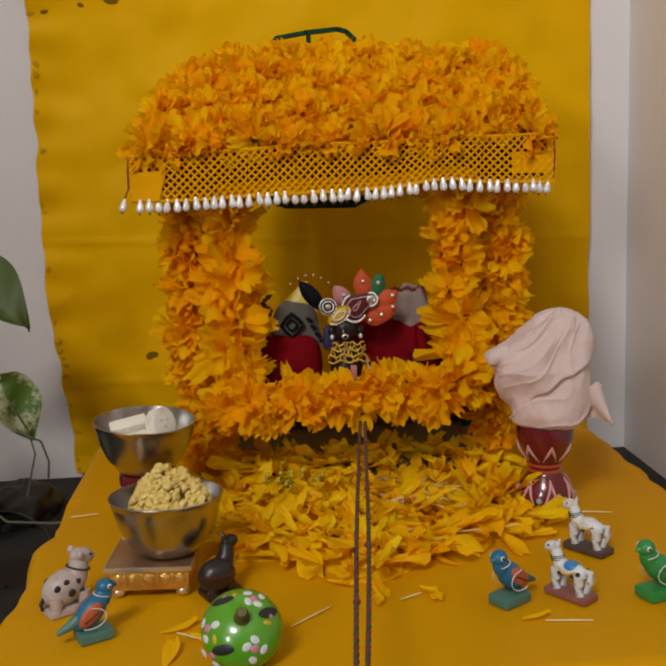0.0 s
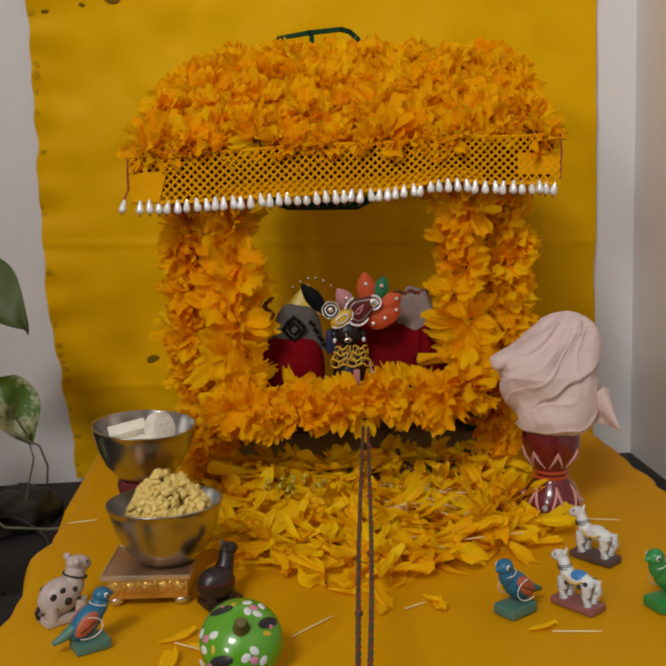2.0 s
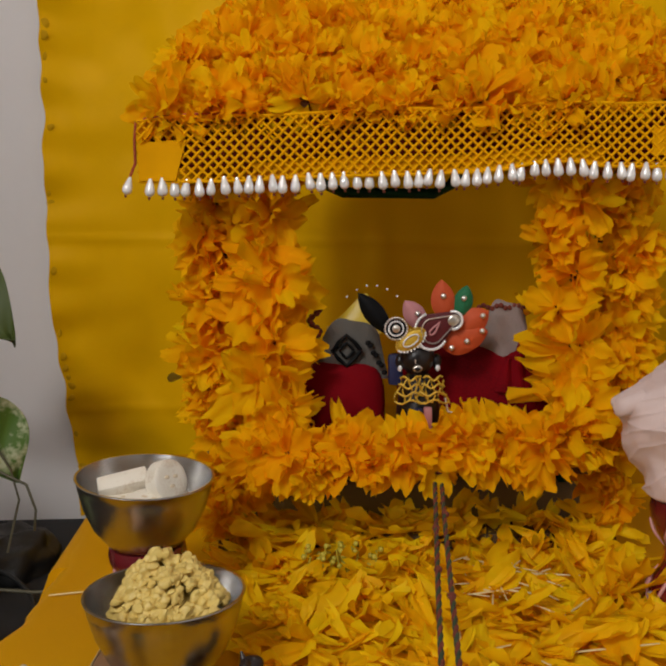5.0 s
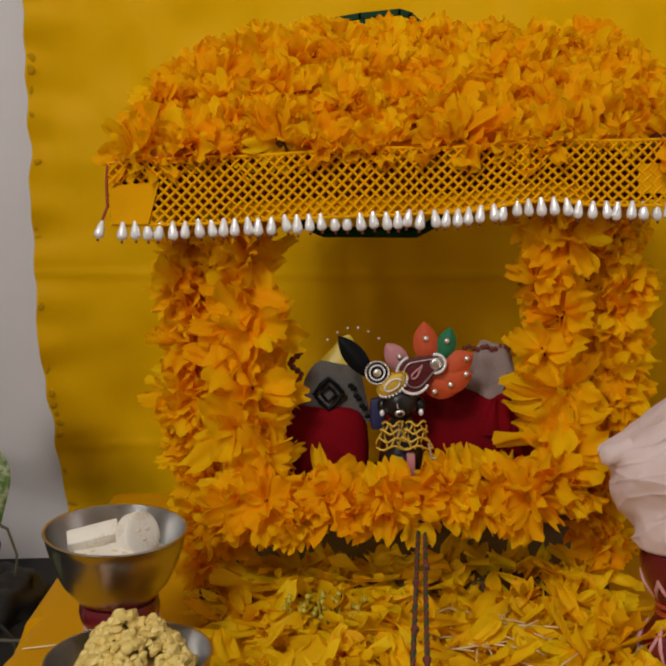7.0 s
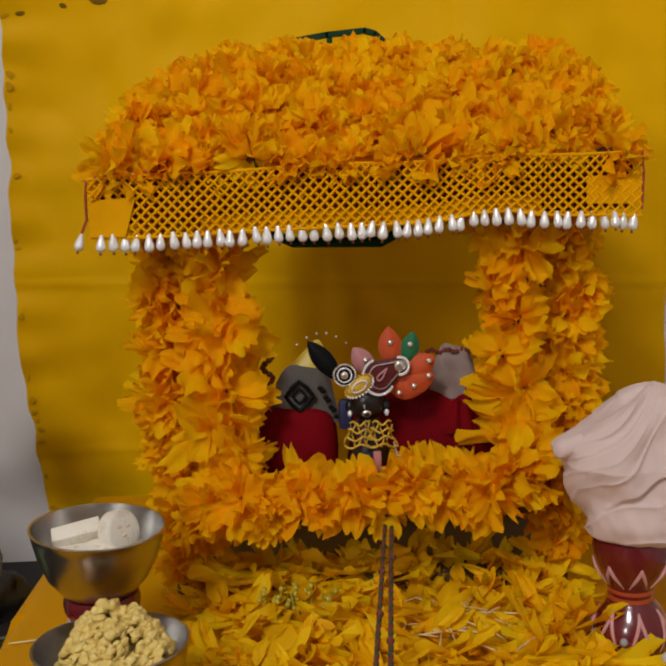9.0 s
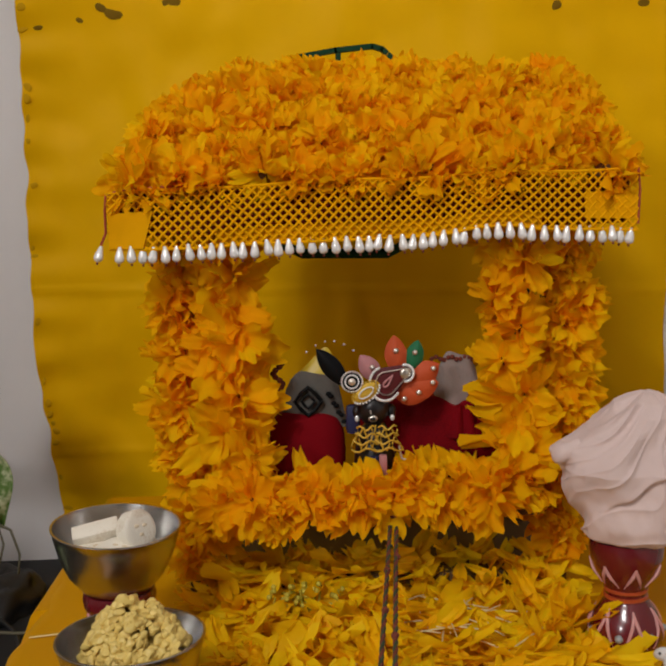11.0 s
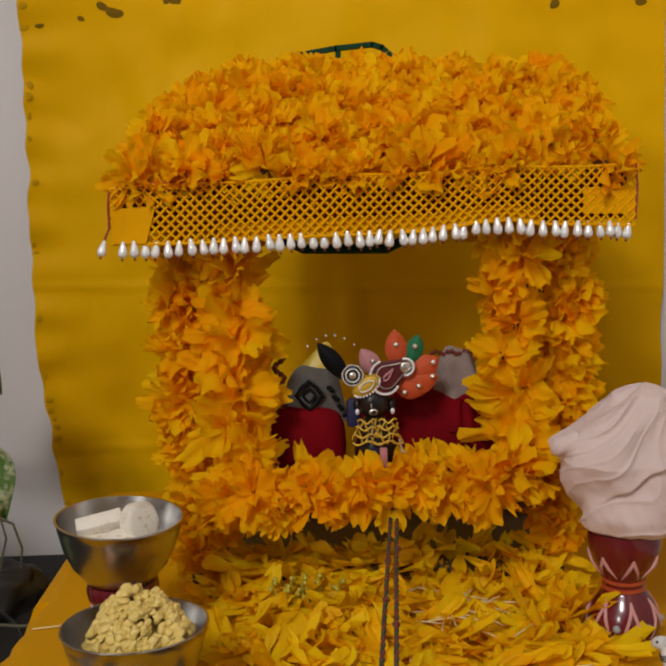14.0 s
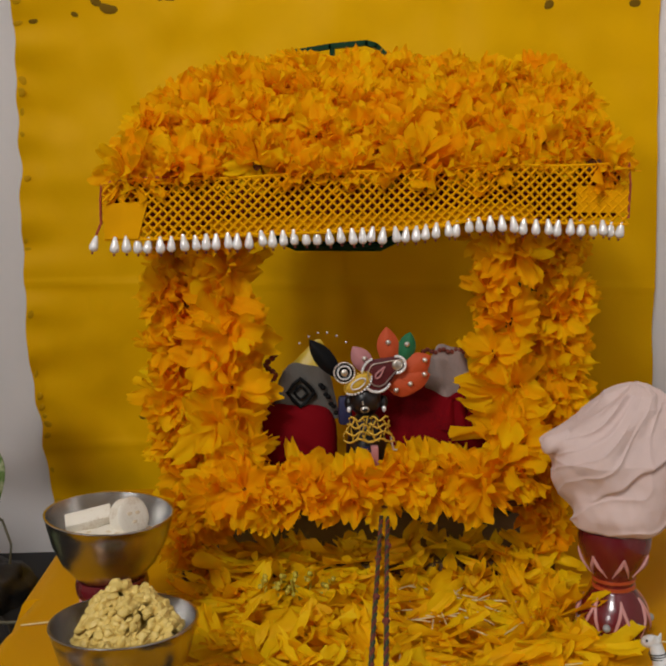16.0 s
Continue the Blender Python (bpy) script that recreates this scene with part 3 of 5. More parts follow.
val = root("net_valance", (0, 0, 0), "yellow net valance with a row of hanging white pearls", "valance")
nb = Build()
COLS, RWS = 53, 6
for direction in (1, -1):
    for c in range(-RWS, COLS + RWS):
        pts = []
        for k in range(RWS * 2 + 1):
            s = (c + direction * k / 2) / COLS
            if 0 <= s <= 1:
                p = net(s, k / (RWS * 2))
                p.y += 0.0006 * (1 if (k % 2) else -1) * direction
                pts.append(p)
        if len(pts) > 1:
            nb.tube(pts, 0.00108, 0, 5, False)
part("net", nb, M_LACE, val, "open crocheted net with diamond holes", kind="stuff")
for k in range(RWS * 2 * 0 + 2):
    t = (0.0, 1.0)[k]
    part("edge_cord", Build().tube([net(i / 60, t) for i in range(61)], 0.0013, 0, 6), M_LACE, val)
part("end_patch", Build().sheet(lambda u, v: net(0.002 + u * (0.085 - 0.02 * v), 0.36 + 0.62 * v) + Vector((0, -0.0020, 0)), 8, 6, 0, 0.0008), M_LACECLOTH, val, "solid cloth patch at the end of the net")
part("end_patch", Build().sheet(lambda u, v: net(0.90 + u * 0.098, 0.36 + 0.45 * v) + Vector((0, 0.0004, 0)), 8, 6, 0, 0.0008), M_LACECLOTH, val, "solid cloth patch at the end of the net")
part("lining_band", Build().sheet(lambda u, v: net(0.2 + u * 0.62, 0.72 + 0.3 * v) + Vector((0, 0.003, 0)), 30, 3, 0, 0.0006), M_LACECLOTH, val, "narrow yellow lining behind the hem")
part("piping", Build().tube([net(-0.014, 0.97) + Vector((0, 0, 0.002)), net(-0.004, 0.7), net(-0.003, 0.3), net(0.0, 0.02), net(0.02, -0.02), net(0.10, -0.03), net(0.2, -0.03)], 0.0011, 0, 6), M_PIPING, val, "red piping cord")
part("piping", Build().tube([net(1.0, 0.0), net(1.003, 0.35), net(1.0, 0.9)], 0.0011, 0, 6), M_PIPING, val, "red piping cord")
pearl = Build().lathe([(0.0, 0.0), (0.0011, -0.0002), (0.0016, -0.0014), (0.0026, -0.0045), (0.0035, -0.0078), (0.0038, -0.0100), (0.0035, -0.0118), (0.0024, -0.0130), (0.0009, -0.0136), (0.0, -0.0140)], 12).mesh("pearl", [M_PEARL])
tip_bead = Build().ball((0, 0, -0.0150), 0.0011, 0, 8, 6).mesh("bead", [M_CORDRED])
xs, x = [-0.2045], -0.1895
rp = random.Random(3)
while x < 0.2235:
    xs.append(x)
    x += rp.choice((0.0078, 0.0086, 0.0092, 0.0096, 0.0092))
for x in xs:
    ob = new("pearl", pearl)
    ob.parent = val
    k = 1.0 + 0.05 * rp.uniform(-1, 1)
    ob.matrix_local = pose(x, -0.0035 + 0.0012 * rp.uniform(-1, 1), low_z(x) + 0.002 + 0.0008 * rp.uniform(-1, 1), rp.uniform(-8, 8), rp.uniform(-9, 9) + (22 if x < -0.2 else 0), rp.uniform(0, 90)) @ Matrix.Scale(k, 4)
    bead = new("bead", tip_bead)
    bead.parent = ob


# ---- garlands ----
def garland(name, label, pts, step, heads, scale, seed, spread=0.006, face=(0, -1, 0.15), spray=0.5):
    """Flower heads strung along a line of points."""
    rd = random.Random(seed)
    g = root(name, (0, 0, 0), label, "garland")
    pts = [Vector(p) for p in pts]
    part("string", Build().tube(pts, 0.0012, 0, 5), M_CALYX, g)
    run, at = 0.0, 0.0
    k = 0
    for a, b in zip(pts, pts[1:]):
        d = (b - a).length
        while at < run + d:
            p = a + (b - a) * ((at - run) / d)
            side = (b - a).normalized().cross(Vector((0, 1, 0)))
            sgn = 1 if k % 2 else -1
            n = Vector(face) + side * sgn * spray * rd.uniform(0.3, 1.2)
            flower(heads, p + side * sgn * spread * rd.uniform(0.4, 1.3) + Vector((0, rd.uniform(-0.006, 0.004), 0)), n, scale * rd.uniform(0.82, 1.15), g, rd)
            at += step * rd.uniform(0.8, 1.2)
            k += 1
        run += d
    return g


garland("post_garland", "orange marigold garland bound round a post of the swing stand",
        [(-0.150, 0.070, 0.425), (-0.154, 0.070, 0.32), (-0.156, 0.070, 0.23), (-0.146, 0.066, 0.18), (-0.142, 0.062, 0.14)], 0.023, ROOF_HEADS, 1.0, 21, 0.006)
garland("post_garland", "yellow marigold garland bound round a post of the swing stand",
        [(0.190, 0.070, 0.425), (0.188, 0.070, 0.32), (0.190, 0.070, 0.27), (0.178, 0.066, 0.20), (0.172, 0.062, 0.14)], 0.023, ROOF_HEADS, 1.0, 22, 0.006)

# ---- the swing ----
swing = root("hanging_swing", (0, 0, 0), "small swing seat with red velvet cushions hung inside the stand", "swing")
part("seat_board", Build().box((-0.125, 0.012, 0.186), (0.150, 0.115, 0.196), 0, 0.002), M_WOOD, swing)
for hx in (-0.112, 0.128):
    part("hanger", Build().tube([(hx, 0.045, 0.19), (hx, 0.055, 0.33), (hx, 0.06, 0.47)], 0.0022, 0, 8), M_WOOD, swing)


def velvet(cx, cz, w, h, seed, y=0.075, d=0.022):
    b = Build()
    b.ball((0, 0, 0), (1, 1, 1), 0, 28, 18)
    for i, p in enumerate(b.v):
        q = Vector(p)
        e = Vector([math.copysign(abs(c) ** 0.62, c) for c in q])
        k = 1 + 0.06 * noise.noise(q * 2 + Vector((seed, 0, 0)))
        b.v[i] = (cx + e.x * w * k, y + e.y * d, cz + e.z * h * k)
    return b


part("cushion", velvet(-0.046, 0.236, 0.034, 0.037, 1), M_RED, swing, "red velvet bolster")
part("cushion", velvet(0.066, 0.238, 0.066, 0.046, 4), M_RED, swing, "red velvet bolster")
part("seat_pad", velvet(0.012, 0.204, 0.125, 0.012, 2, 0.06, 0.045), M_RED, swing, "red velvet seat pad")
for cx, h, w in ((0.086, 0.030, 0.022), (0.098, 0.050, 0.018), (0.110, 0.034, 0.024), (0.122, 0.040, 0.020)):
    part("cushion_point", Build().sheet(lambda u, v, cx=cx, h=h, w=w: (cx + (u - 0.5) * w * (1 - v) ** 0.7 + 0.004 * v * v, 0.056 - 0.007 * math.sin(u * 3.14) * (1 - 0.5 * v), 0.246 + h * v), 8, 8, 0, 0.003), M_RED, swing, "pointed red velvet edge")


def brocade(x, z, w, h, y):
    """A limp cloth with an uneven rounded upper edge; x, z: the middle of its foot."""
    return Build().sheet(lambda u, v: (x + (u - 0.5) * w * (1 - 0.25 * v), y - 0.005 * math.sin(u * 3.1) + 0.002 * math.sin(9 * u + 4 * v), z + h * v * (1 - 0.30 * abs(2 * u - 1) ** 2.5 + 0.05 * math.sin(8 * u))), 16, 12, 0, 0.002)


patch = part("back_patch", brocade(-0.040, 0.256, 0.062, 0.052, 0.066), M_GREYPATCH, swing, "grey brocade cloth behind the cushion")
motif = Build()
for rr, w in ((0.0120, 0.0019), (0.0060, 0.0013)):
    loop = [Vector((-0.044 + rr * c, 0.0575, 0.282 + rr * 1.05 * s)) for c, s in ((1, 0), (0.55, 0.55), (0, 1), (-0.55, 0.55), (-1, 0), (-0.55, -0.55), (0, -1), (0.55, -0.55), (1, 0))]
    motif.tube(loop, w, 0, 6)
for k in range(7):
    motif.ball((-0.026 + 0.0022 * k, 0.0580, 0.288 - 0.0042 * k + 0.002 * (k % 2)), (0.0026, 0.0012, 0.0022), 0, 8, 5)
part("motif", motif, M_FEATHER, patch, "dark woven motif")
part("back_patch", brocade(0.088, 0.262, 0.046, 0.060, 0.064), M_PALEPATCH, swing, "pale grey cloth behind the cushion")
part("silk_patch", Build().sheet(lambda u, v: (-0.060 + 0.045 * u + 0.004 * v, 0.070 + 0.008 * v, 0.300 - 0.005 * u + 0.030 * v * min(1, u / 0.6, (1.05 - u) / 0.35)), 16, 10, 0, 0.002), M_YELLOWSILK, swing, "yellow silk cloth behind the figure")
part("silk_hem", Build().tube([(-0.060 + 0.045 * t, 0.068, 0.2995 - 0.005 * t) for t in [i / 8 for i in range(9)]], 0.0016, 0, 6), M_YELLOWPAINT, swing, "shiny yellow hem")
trim = Build()
for k in range(16):
    trim.ball((-0.070 + 0.004 * math.sin(k), 0.060, 0.274 + 0.0030 * k), 0.0028, 0, 8, 5)
for k in range(14):
    trim.ball((0.066 + 0.0036 * k, 0.060, 0.316 + 0.0014 * math.sin(k * 1.7)), 0.0022, 0, 8, 5)
part("bead_trim", trim, M_CORDRED, swing, "dark red bead trim", kind="stuff")

garland("swing_garland", "yellow marigold garland hanging along a rope of the swing",
        [(-0.108, 0.040, 0.425), (-0.106, 0.036, 0.33), (-0.108, 0.026, 0.255), (-0.098, 0.010, 0.205)], 0.027, OPEN_HEADS, 0.92, 31, 0.008, (0, -1, 0.25))
garland("swing_garland", "yellow marigold garland hanging along a rope of the swing",
        [(0.130, 0.040, 0.425), (0.130, 0.036, 0.33), (0.134, 0.026, 0.265), (0.142, 0.012, 0.225)], 0.027, OPEN_HEADS, 0.86, 32, 0.008, (0, -1, 0.25))
garland("seat_garland", "yellow marigold garland along the front edge of the swing seat",
        [(-0.118, 0.004, 0.211), (-0.07, 0.0, 0.204), (-0.02, -0.002, 0.210), (0.03, -0.004, 0.216), (0.08, -0.002, 0.214), (0.13, 0.002, 0.218), (0.150, 0.006, 0.222)], 0.022, OPEN_HEADS + DENSE_HEADS, 0.84, 33, 0.005, (0, -1, 0.1), 0.6)


# ---- the draped figure on the swing, one plain shape ----
def felt_leaf(b, x, z, y, w, h, turn, slot):
    """A padded pointed leaf of felt; x, z: its middle."""
    m = pose(x, y, z, 0, turn, 0)
    us, vs = [i / 6 for i in range(7)], [j / 9 for j in range(10)]
    pts = [m @ Vector(((u - 0.5) * 2 * w * math.sin(math.pi * (0.12 + 0.88 * v) ** 1.15) ** 0.8, -0.004 * math.sin(u * math.pi) * math.sin(math.pi * v) ** 0.5, (v - 0.5) * h)) for u in us for v in vs]
    fs = [(i * 10 + j, (i + 1) * 10 + j, (i + 1) * 10 + j + 1, i * 10 + j + 1) for i in range(6) for j in range(9)]
    b.add(pts, fs, slot)
    b.add([p + Vector((0, 0.0026, 0)) for p in pts], [f[::-1] for f in fs], slot)


def mango(c, r, q, n=44):
    """The outline of a mango motif: a round body at c, and a curl of radius q up to its right."""
    pts = []
    curl = c + Vector((0.0170, 0, 0.0085))
    for i in range(n):
        t = i / n
        if t < 0.56:
            a = radians(112 + 218 * t / 0.56)
            pts.append(c + Vector((r * math.cos(a), 0, 1.12 * r * math.sin(a))))
        else:
            a = radians(265 + 205 * (t - 0.56) / 0.44)
            pts.append(curl + Vector((q * math.cos(a), 0, q * math.sin(a))))
    return pts


def figure():
    b = Build()
    cx, y = 0.012, 0.028
    b.lathe([(0.0, 0.0), (0.016, 0.0), (0.019, 0.012), (0.0175, 0.034), (0.014, 0.052), (0.009, 0.060), (0.0, 0.062)], 22, 0, (cx, y, 0.207))
    b.ball((cx - 0.001, y - 0.003, 0.2815), (0.0140, 0.0125, 0.0150), 0, 20, 14)
    for s in (-1, 1):
        b.ball((cx + s * 0.0145, y - 0.002, 0.2780), (0.0042, 0.0042, 0.0062), 0, 10, 8)
        b.ball((cx + s * 0.0150, y - 0.006, 0.2730), (0.0020, 0.0016, 0.0028), 7, 8, 6)
    b.ball((cx - 0.002, y - 0.0155, 0.2745), (0.0040, 0.0016, 0.0030), 10, 12, 6)
    b.ball((cx - 0.002, y - 0.0168, 0.2745), (0.0024, 0.0012, 0.0017), 0, 10, 6)
    b.tube([(cx - 0.004, y - 0.0158, 0.2820), (cx - 0.0035, y - 0.0165, 0.2785)], 0.0006, 10, 5)
    # netted cape in two lobes over the shoulders
    for s, ox in ((-1, -0.0085), (1, 0.0095)):
        for k in range(5):
            f = k / 4
            b.tube([(cx + ox + (f - 0.5) * 0.020 * (0.7 + 0.45 * t) + 0.0016 * math.sin(6 * t + 2.1 * k), y - 0.0195 - 0.003 * math.sin(f * 3.1), 0.2680 - 0.0185 * t - s * 0.002 * f) for t in [i / 6 for i in range(7)]], 0.0008, 1, 6)
        for k in range(4):
            t = k / 3
            b.tube([(cx + ox + (f - 0.5) * 0.021 * (0.7 + 0.45 * t), y - 0.0200 - 0.003 * math.sin(f * 3.1), 0.2680 - 0.0185 * t + 0.0018 * math.sin(f * 9 + k)) for f in [i / 8 for i in range(9)]], 0.0009, 1, 6)
    b.box((cx - 0.006, y - 0.0245, 0.226), (cx + 0.001, y - 0.0185, 0.244), 6, 0.0015)
    b.box((cx + 0.002, y - 0.0245, 0.226), (cx + 0.0085, y - 0.0185, 0.245), 11, 0.0015)
    b.tube([(cx + 0.019, y - 0.020, 0.252), (cx + 0.021, y - 0.021, 0.241), (cx + 0.027, y - 0.022, 0.240)], 0.0009, 10, 6)
    b.box((cx - 0.024, y - 0.002, 0.258), (cx - 0.012, y + 0.006, 0.284), 6, 0.004)
    # crown of felt leaves with beads
    for x, z, w, h, turn, slot in ((0.031, 0.3270, 0.0095, 0.033, -4, 2), (0.0470, 0.3260, 0.0075, 0.026, 14, 3), (0.0545, 0.3100, 0.0105, 0.030, 58, 2),
                                   (0.0510, 0.2990, 0.0120, 0.032, 80, 2), (0.0425, 0.2940, 0.0110, 0.030, 110, 2), (0.0085, 0.3160, 0.0085, 0.027, -34, 4)):
        felt_leaf(b, x, z, y - 0.007, w, h, turn, slot)
    for bx, bz in ((0.0305, 0.3310), (0.0465, 0.3290), (0.0615, 0.3150), (0.0610, 0.3030), (0.0490, 0.2950), (0.0370, 0.2900), (0.0105, 0.3175)):
        b.ball((bx, y - 0.0122, bz), (0.0023, 0.0012, 0.0023), 10, 10, 6)
        b.ball((bx, y - 0.0132, bz), 0.0011, 7, 8, 5)
    # mango-shaped brooch edged with beads
    c = Vector((0.0205, y - 0.0165, 0.3040))
    ring = mango(c, 0.0128, 0.0070)
    b.add([p + Vector((0, 0.0012, 0)) for p in ring] + [c + Vector((0.003, -0.0014, 0.002))], [(k, (k + 1) % 44, 44) for k in range(44)], 8)
    for p in ring:
        b.ball(p, 0.00135, 7, 7, 5)
    inner = mango(c + Vector((0.0012, -0.0012, 0.0006)), 0.0088, 0.0036)
    b.tube(inner + inner[:1], 0.0006, 10, 5)
    drop = [c + Vector((-0.001 + 0.0075 * t + 0.0030 * math.sin(a) * (1 - t) * 0.8, -0.0024, -0.002 + 0.0095 * t - 0.0016 * math.sin(a) * (1 - t))) for a, t in [(2 * math.pi * i / 20, 0.5 - 0.5 * math.cos(2 * math.pi * i / 20)) for i in range(21)]]
    b.tube(drop, 0.0009, 11, 6)
    b.ball(c + Vector((0.0170, -0.0006, 0.0085)), (0.0046, 0.0014, 0.0046), 10, 14, 6)
    # round brooch, and a gold one below it
    o = Vector((-0.0070, y - 0.018, 0.3070))
    for r, slot, n in ((0.0086, 10, 26), (0.0056, 7, 18)):
        for k in range(n):
            a = 2 * math.pi * k / n
            b.ball(o + Vector((r * math.cos(a), -0.0006, r * math.sin(a))), 0.0010, slot, 6, 4)
    b.ball(o, (0.0085, 0.0010, 0.0085), 9, 18, 6)
    b.ball(o + Vector((0, -0.0010, 0)), (0.0032, 0.0016, 0.0032), 10, 12, 6)
    g = pose(0.0045, y - 0.0165, 0.2975, 0, -34, 0)
    b.ball(g.translation, (0.0125, 0.0030, 0.0072), 5, 18, 8, g.to_3x3())
    for k in range(26):
        a = 2 * math.pi * k / 26
        b.ball(g @ Vector((0.0128 * math.cos(a), -0.001, 0.0075 * math.sin(a))), 0.0011, 7 if math.sin(a) < -0.2 else 1, 6, 4)
    b.tube([g @ Vector((0.007 * math.cos(a), -0.0032, 0.0035 * math.sin(a))) for a in [0.4 * i for i in range(17)]], 0.0007, 7, 5)
    # dark plume
    felt_leaf(b, -0.0235, 0.3185, y - 0.010, 0.0082, 0.040, -38, 9)
    for k in range(6):
        t = k / 5
        b.ball((-0.044 + 0.040 * t, y + 0.006, 0.3220 + 0.0165 * math.sin(math.pi * (0.15 + 0.7 * t))), 0.0009, 7, 6, 4)
    return b


thing("figurine", figure(), [M_IDOL, M_GOLD, M_ORANGECLOTH, M_GREENCLOTH, M_PINKCLOTH, M_GOLD, M_BLUECLOTH, M_PEARL, M_MAROON, M_FEATHER, M_SILVER, M_PINKCLOTH],
      "small dark figurine in gold net with a beaded orange crown", "figurine")

# ---- pull cords ----
cords = root("pull_cord", (0.02, 0.0, 0.19), "pair of twisted maroon cords tied to the swing seat", "cord")
for off in (-0.0048, 0.0052):
    for ph, mt, nm in ((0.0, M_CORDRED, "red_strand"), (math.pi, M_CORDGREEN, "olive_strand")):
        pts = []
        for i in range(700):
            t = i / 699
            y = -0.004 - 0.90 * t
            x = 0.004 - 0.092 * t + off * 0.72 + 0.0010 * math.sin(t * 9 + off * 900)
            z = 0.0 - 0.020 * math.sin(min(1, t * 1.3) * math.pi) + 0.012 * t
            a = t * 300 + ph
            pts.append((x + 0.0005 * math.cos(a), y, z + 0.0005 * math.sin(a)))
        part(nm, Build().tube(pts, 0.00135, 0, 6), mt, cords)
for t, off in ((0.075, 0.0052), (0.10, -0.0048), (0.17, -0.0048), (0.21, 0.0052), (0.34, 0.0052), (0.45, -0.0048)):
    part("knot", Build().ball((0.004 - 0.092 * t + off * 0.72, -0.004 - 0.90 * t, -0.020 * math.sin(min(1, t * 1.3) * math.pi) + 0.012 * t), (0.0027, 0.0030, 0.0026), 0, 10, 7), M_CORDRED, cords)
part("tie_loop", Build().tube([(0.008, 0.004, 0.012), (0.004, -0.010, 0.006), (0.004, -0.006, -0.012)], 0.0042, 0, 8), M_CORDRED, cords)

# ---- steel bowls and their food ----
BOWL = [(0.0, 0.0), (0.022, 0.0), (0.027, 0.003), (0.036, 0.014), (0.0425, 0.028), (0.0465, 0.043), (0.0478, 0.0495), (0.0487, 0.0500), (0.0485, 0.0508), (0.0470, 0.0506),
        (0.0452, 0.043), (0.0412, 0.028), (0.0347, 0.0148), (0.026, 0.005), (0.0, 0.0035)]


def bowl(place, label, tilt):
    ob = thing("steel_bowl", Build().lathe(BOWL, 56), M_STEEL, label, "bowl")
    ob.matrix_world = pose(*place, *tilt)
    return ob


def lacquer_stand(place, k, hk, label):
    """A turned hourglass stand with painted petals; k widens it, hk raises it."""
    prof = [(0.0, 0.0), (0.024, 0.0), (0.029, 0.005), (0.0308, 0.013), (0.0295, 0.021), (0.025, 0.031), (0.0185, 0.039), (0.0165, 0.042), (0.0165, 0.049),
            (0.0205, 0.055), (0.0262, 0.064), (0.0295, 0.074), (0.0302, 0.082), (0.0290, 0.089), (0.0262, 0.0895), (0.0240, 0.082), (0.0, 0.078)]
    prof = [(r * k, z * hk) for r, z in prof]

    def rad(z):
        for (r0, z0), (r1, z1) in zip(prof[1:14], prof[2:14]):
            if z0 <= z <= z1 and z1 > z0:
                return r0 + (r1 - r0) * (z - z0) / (z1 - z0)
        return prof[12][0]

    st = root("lacquer_stand", place, label, "stand")
    body = part("body", Build().lathe(prof, 40), M_LACQ, st)
    for z in (0.0425, 0.0485):
        part("ring", Build().lathe([(0.0160 * k, (z - 0.0018) * hk), (0.0182 * k, (z - 0.001) * hk), (0.0182 * k, (z + 0.001) * hk), (0.0160 * k, (z + 0.0018) * hk)], 32), M_LACQORANGE, st, "orange turned ring")
    for j in range(7):
        a0 = 2 * math.pi * j / 7 + 0.2
        for lo, hi, bend in ((0.008, 0.036, 0.34), (0.054, 0.072, 0.34)):
            for sgn in (-1, 1):
                pts, rr = [], []
                for i in range(9):
                    t = i / 8
                    z = (lo + (hi - lo) * (1 - t if bend > 0 else t)) * hk
                    a = a0 + sgn * abs(bend) * t ** 1.4
                    r = rad(z) + 0.0003
                    pts.append((r * math.cos(a), r * math.sin(a), z))
                    rr.append(0.0004 + 0.0011 * math.sin(math.pi * min(1, t + 0.1)))
                part("painted_stroke", Build().tube(pts, rr, 0, 6), M_PINKSTROKE, body)
        a = a0 + math.pi / 7
        z = 0.017 * hk
        part("painted_dot", Build().ball((rad(z) * math.cos(a), rad(z) * math.sin(a), z), (0.0032, 0.0032, 0.0032), 0, 10, 8), M_GREYDOT, body)
    return st


lacquer_stand((-0.192, -0.070, TOP + 0.001), 0.92, 0.75, "maroon lacquered stand under a steel bowl")
B1 = Vector((-0.1935, -0.072, 0.1685))
bowl(B1, "polished steel bowl holding banana slices on a lacquered stand", (2, 3, 0))


def banana_slice(rel, r, length, rot, label):
    """A cut piece of banana, its axis along its own z."""
    b = Build()
    prof = [(0.0, -0.5), (0.72, -0.5), (0.93, -0.485), (1.0, -0.44), (1.0, 0.44), (0.93, 0.485), (0.72, 0.5), (0.0, 0.5)]
    b.lathe([(a * r, z * length) for a, z in prof], 26, 0, (0, 0, 0), 0.02)
    for s in (-1, 1):
        for j in range(3):
            a = 2 * math.pi * j / 3 + 0.4
            b.ball((0.3 * r * math.cos(a), 0.3 * r * math.sin(a), s * length * 0.5), (0.17 * r, 0.10 * r, 0.0005), 1, 8, 6)
    ob = thing("banana_slice", b, [M_BANANA, M_BANANACORE], label, "banana slice", "banana slices in the bowl")
    ob.matrix_world = pose(*(B1 + Vector(rel)), *rot)
    return ob


